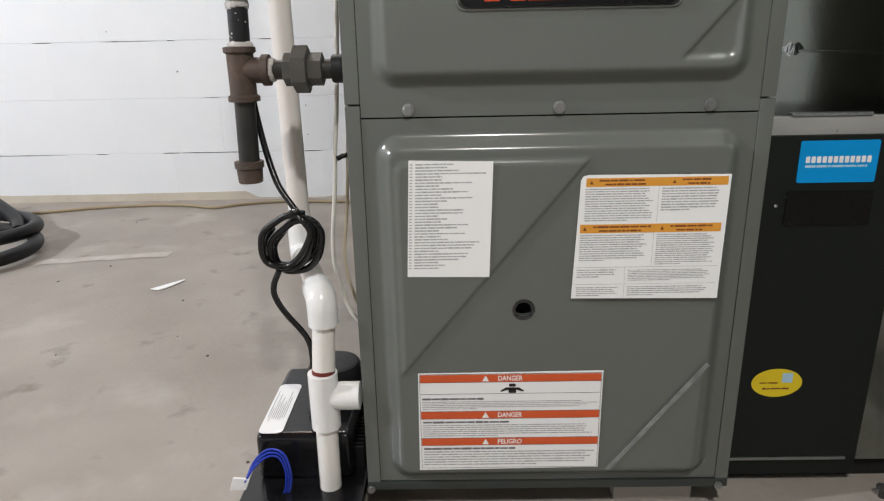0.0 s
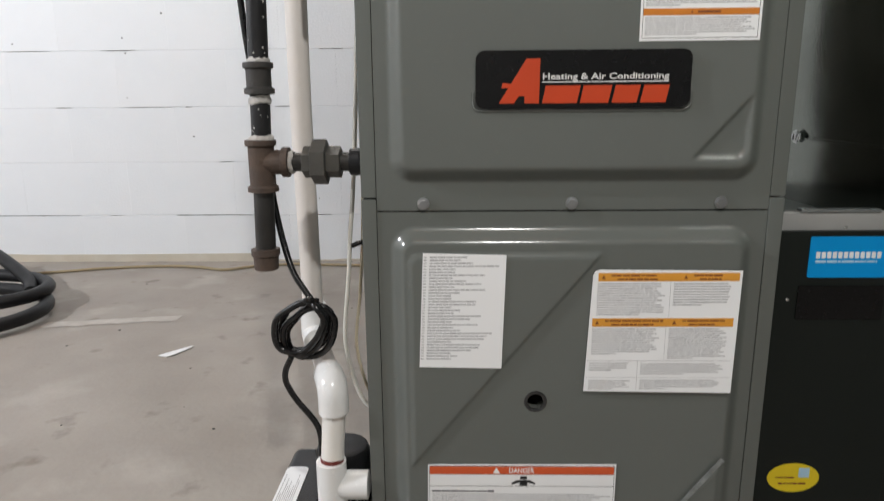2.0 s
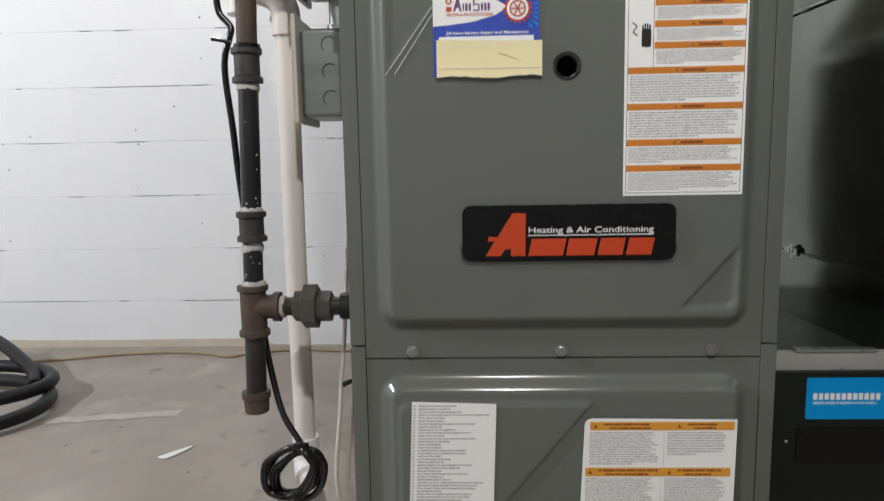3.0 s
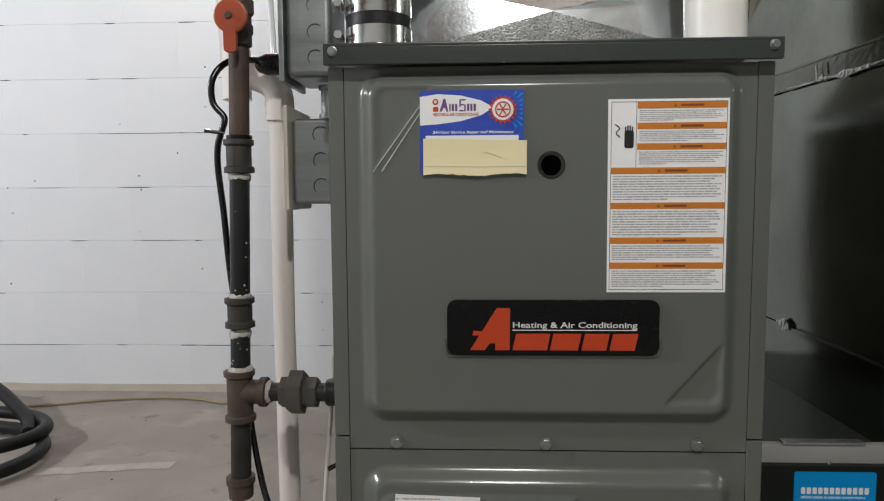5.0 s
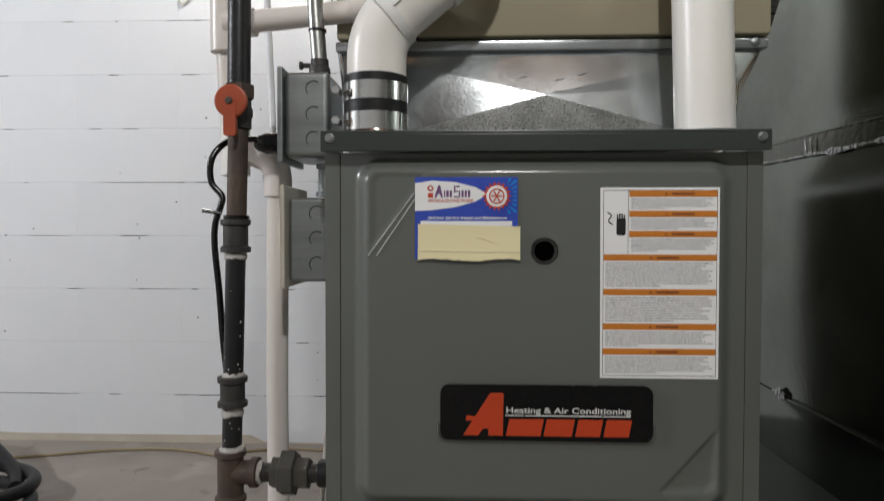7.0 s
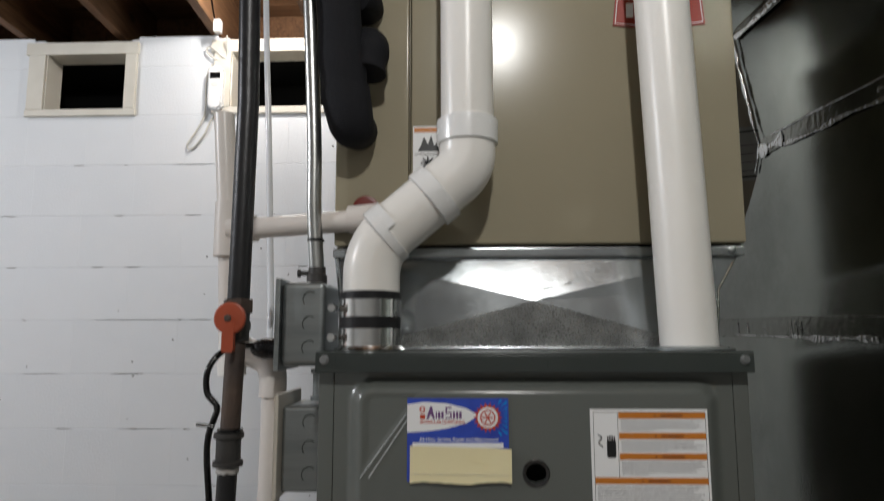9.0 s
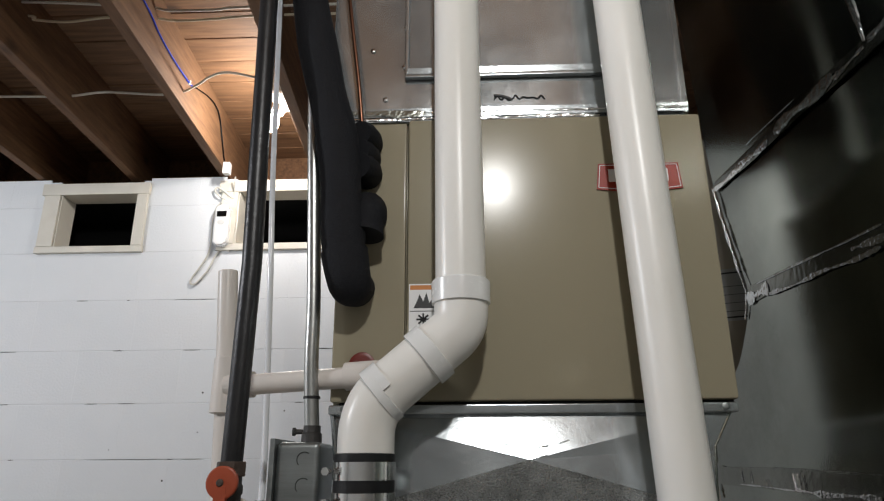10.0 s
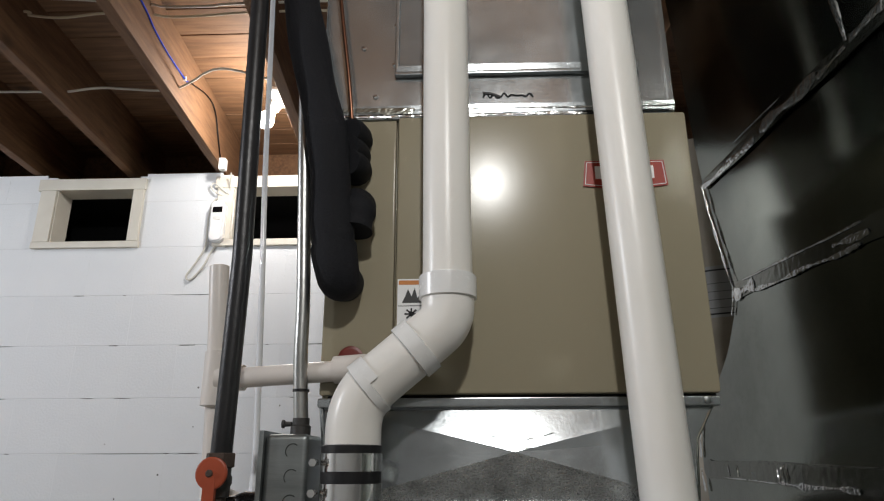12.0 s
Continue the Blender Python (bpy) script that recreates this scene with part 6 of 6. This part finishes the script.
part("cable_run", tube(flowing([(-2.1, 1.235, 2.20), (-1.62, 1.237, 2.20), (-1.435, 1.238, 2.198), (-1.32, 1.247, 2.201), (-1.21, 1.250, 2.200), (-1.072, 1.235, 2.203), (-0.901, 1.253, 2.200), (-0.815, 1.246, 2.200), (-0.729, 1.196, 2.201), (-0.680, 1.160, 2.203), (-0.621, 1.139, 2.205), (-0.550, 1.152, 2.20), (-0.46, 1.19, 2.19)], 8), 0.0042, 8), M_WHITE_WIRE, nm)
part("cable_run", tube(flowing([(-2.1, 0.95, 2.30), (-1.249, 0.945, 2.300), (-1.17, 0.965, 2.298), (-1.079, 0.982, 2.300), (-0.945, 0.968, 2.301), (-0.828, 0.967, 2.301), (-0.742, 0.992, 2.301), (-0.62, 0.992, 2.302), (-0.485, 0.981, 2.301), (-0.2, 0.98, 2.30), (0.2, 0.98, 2.30)], 8), 0.0042, 8), M_CREAM_WIRE, nm)
part("cable_run", tube(flowing([(-2.1, 0.90, 2.32), (-1.25, 0.905, 2.32), (-0.828, 0.945, 2.318), (-0.742, 0.965, 2.318), (-0.60, 0.970, 2.320), (-0.485, 0.962, 2.32), (0.2, 0.96, 2.32)], 8), 0.0042, 8), M_WHITE_WIRE, nm)


def lamp_holder(at, axis=(0, 0, 1)):
    x, y, z = at
    t = thing("ceiling_lamp", "bare glowing bulb in a white porcelain holder", "lamp", (x, y, z), group="bare ceiling bulbs")
    glow = lathe([(0.010, 0.045), (0.014, 0.038), (0.019, 0.030), (0.028, 0.012), (0.031, -0.004), (0.028, -0.018), (0.019, -0.029), (0.006, -0.033)], at, axis, segs=24)
    bo = part("bulb", glow, M_BULB, t, "glowing frosted bulb")
    bo.visible_shadow = False
    part("porcelain_holder", lathe([(0.020, 0.046), (0.024, 0.050), (0.028, 0.075), (0.052, 0.095), (0.056, 0.110), (0.050, 0.114)], at, axis, segs=28), M_PVC_BRIGHT, t, "white porcelain holder")
    base = Vector(at) + Vector(axis).normalized() * 0.112
    part("mounting_box", lathe([(0.050, 0), (0.052, 0.002), (0.052, DECK_Z - base.z), (0.048, DECK_Z + 0.0005 - base.z)], base, segs=20), M_BOX, t, "round steel ceiling box")


lamp_holder(BULB_A, (0.40, 0.05, 0.91))
lamp_holder(BULB_B)
lamp_holder(BULB_C)

# ---- wall blocks, one by one ----
BL, BH = 0.4064, 0.2032
course0 = -0.020
shared = {}


def block_mesh(w, h):
    key = (round(w, 4), round(h, 4))
    if key not in shared:
        bm = box(-w / 2 + 0.0002, w / 2 - 0.0002, 0, 0.0045, -h / 2 + 0.0008, h / 2 - 0.0008)
        bed = [e for e in bm.edges if abs(e.verts[0].co.z - e.verts[1].co.z) < 1e-6 and e.verts[0].co.y < 0.001 and e.verts[1].co.y < 0.001]
        bmesh.ops.bevel(bm, geom=bed, offset=0.0012, segments=1, affect="EDGES")
        shared[key] = finish("block", bm, M_BLOCK, 0)
    return shared[key]


def lay(x0, x1, z0, z1):
    ob = new("block", block_mesh(x1 - x0, z1 - z0))
    ob.parent = north
    ob.location = ((x0 + x1) / 2, WALL_Y - 0.002, (z0 + z1) / 2)


rng = random.Random(21)
for c in range(11):
    z0, z1 = course0 + BH * c, min(course0 + BH * (c + 1), TOP_Z)
    z0 = max(z0, 0.0)
    if z1 - z0 < 0.03:
        continue
    x = -4.2 + (0.2032 if c % 2 else 0.0)
    while x < 3.2:
        xa, xb = x, min(x + BL, 3.2)
        zc = (z0 + z1) / 2
        cuts = [(xa, xb)]
        sill = WIN_Z[0] - 0.036
        if z0 < sill < z1:
            for wa, wb in WIN:
                a, b = max(xa, wa - 0.06), min(xb, wb + 0.045)
                if b - a > 0.02:
                    lay(a, b, z0, sill)
        if z1 > sill:
            for wa, wb in WIN:
                nxt = []
                for a, b in cuts:
                    if b <= wa - 0.06 or a >= wb + 0.045:
                        nxt.append((a, b))
                    else:
                        if a < wa - 0.06:
                            nxt.append((a, wa - 0.06))
                        if b > wb + 0.045:
                            nxt.append((wb + 0.045, b))
                cuts = nxt
        for a, b in cuts:
            if b - a > 0.02:
                lay(a, b, z0, z1)
        x += BL

# short open cracks left in the painted joints
gaps = bmesh.new()
for k in range(70):
    c = rng.randrange(1, 10)
    z = course0 + BH * c
    xa = rng.uniform(-2.2, 0.4)
    ln = rng.uniform(0.01, 0.07)
    if z > 1.78:
        continue
    slab([(xa, z - 0.0007), (xa + ln * 0.5, z - 0.0015), (xa + ln, z - 0.0004), (xa + ln, z + 0.0006), (xa + ln * 0.4, z + 0.0013), (xa, z + 0.0006)], WALL_Y - 0.0026, WALL_Y + 0.004, gaps)
for c, xa, ln, h in ((7, -1.225, 0.045, 0.0030), (6, -1.64, 0.045, 0.0026), (5, -1.27, 0.36, 0.0012), (5, -0.90, 0.08, 0.0022), (4, -1.20, 0.10, 0.0024), (3, -0.91, 0.03, 0.0024), (3, -1.15, 0.20, 0.0010),
                     (2, -0.80, 0.06, 0.0016), (1, -0.92, 0.26, 0.0016), (1, -1.75, 0.40, 0.0010), (4, -1.55, 0.16, 0.0010), (8, -1.00, 0.16, 0.0012)):
    z = course0 + BH * c
    slab([(xa, z - 0.0004), (xa + ln * 0.35, z - h * 0.5), (xa + ln * 0.8, z - h * 0.4), (xa + ln, z), (xa + ln * 0.7, z + h * 0.5), (xa + ln * 0.2, z + h * 0.35)], WALL_Y - 0.0027, WALL_Y + 0.004, gaps)
for k in range(26):
    xa, z, r = rng.uniform(-2.0, 0.2), rng.uniform(0.1, 1.7), rng.uniform(0.0015, 0.004)
    lathe([(r, 0), (r * 0.7, 0.0006)], (xa, WALL_Y - 0.002, z), (0, -1, 0), 7, gaps)
solo("joint_cracks", gaps, M_CRACK, "dark chips and open cracks in the painted joints", "crack", kind="stuff")
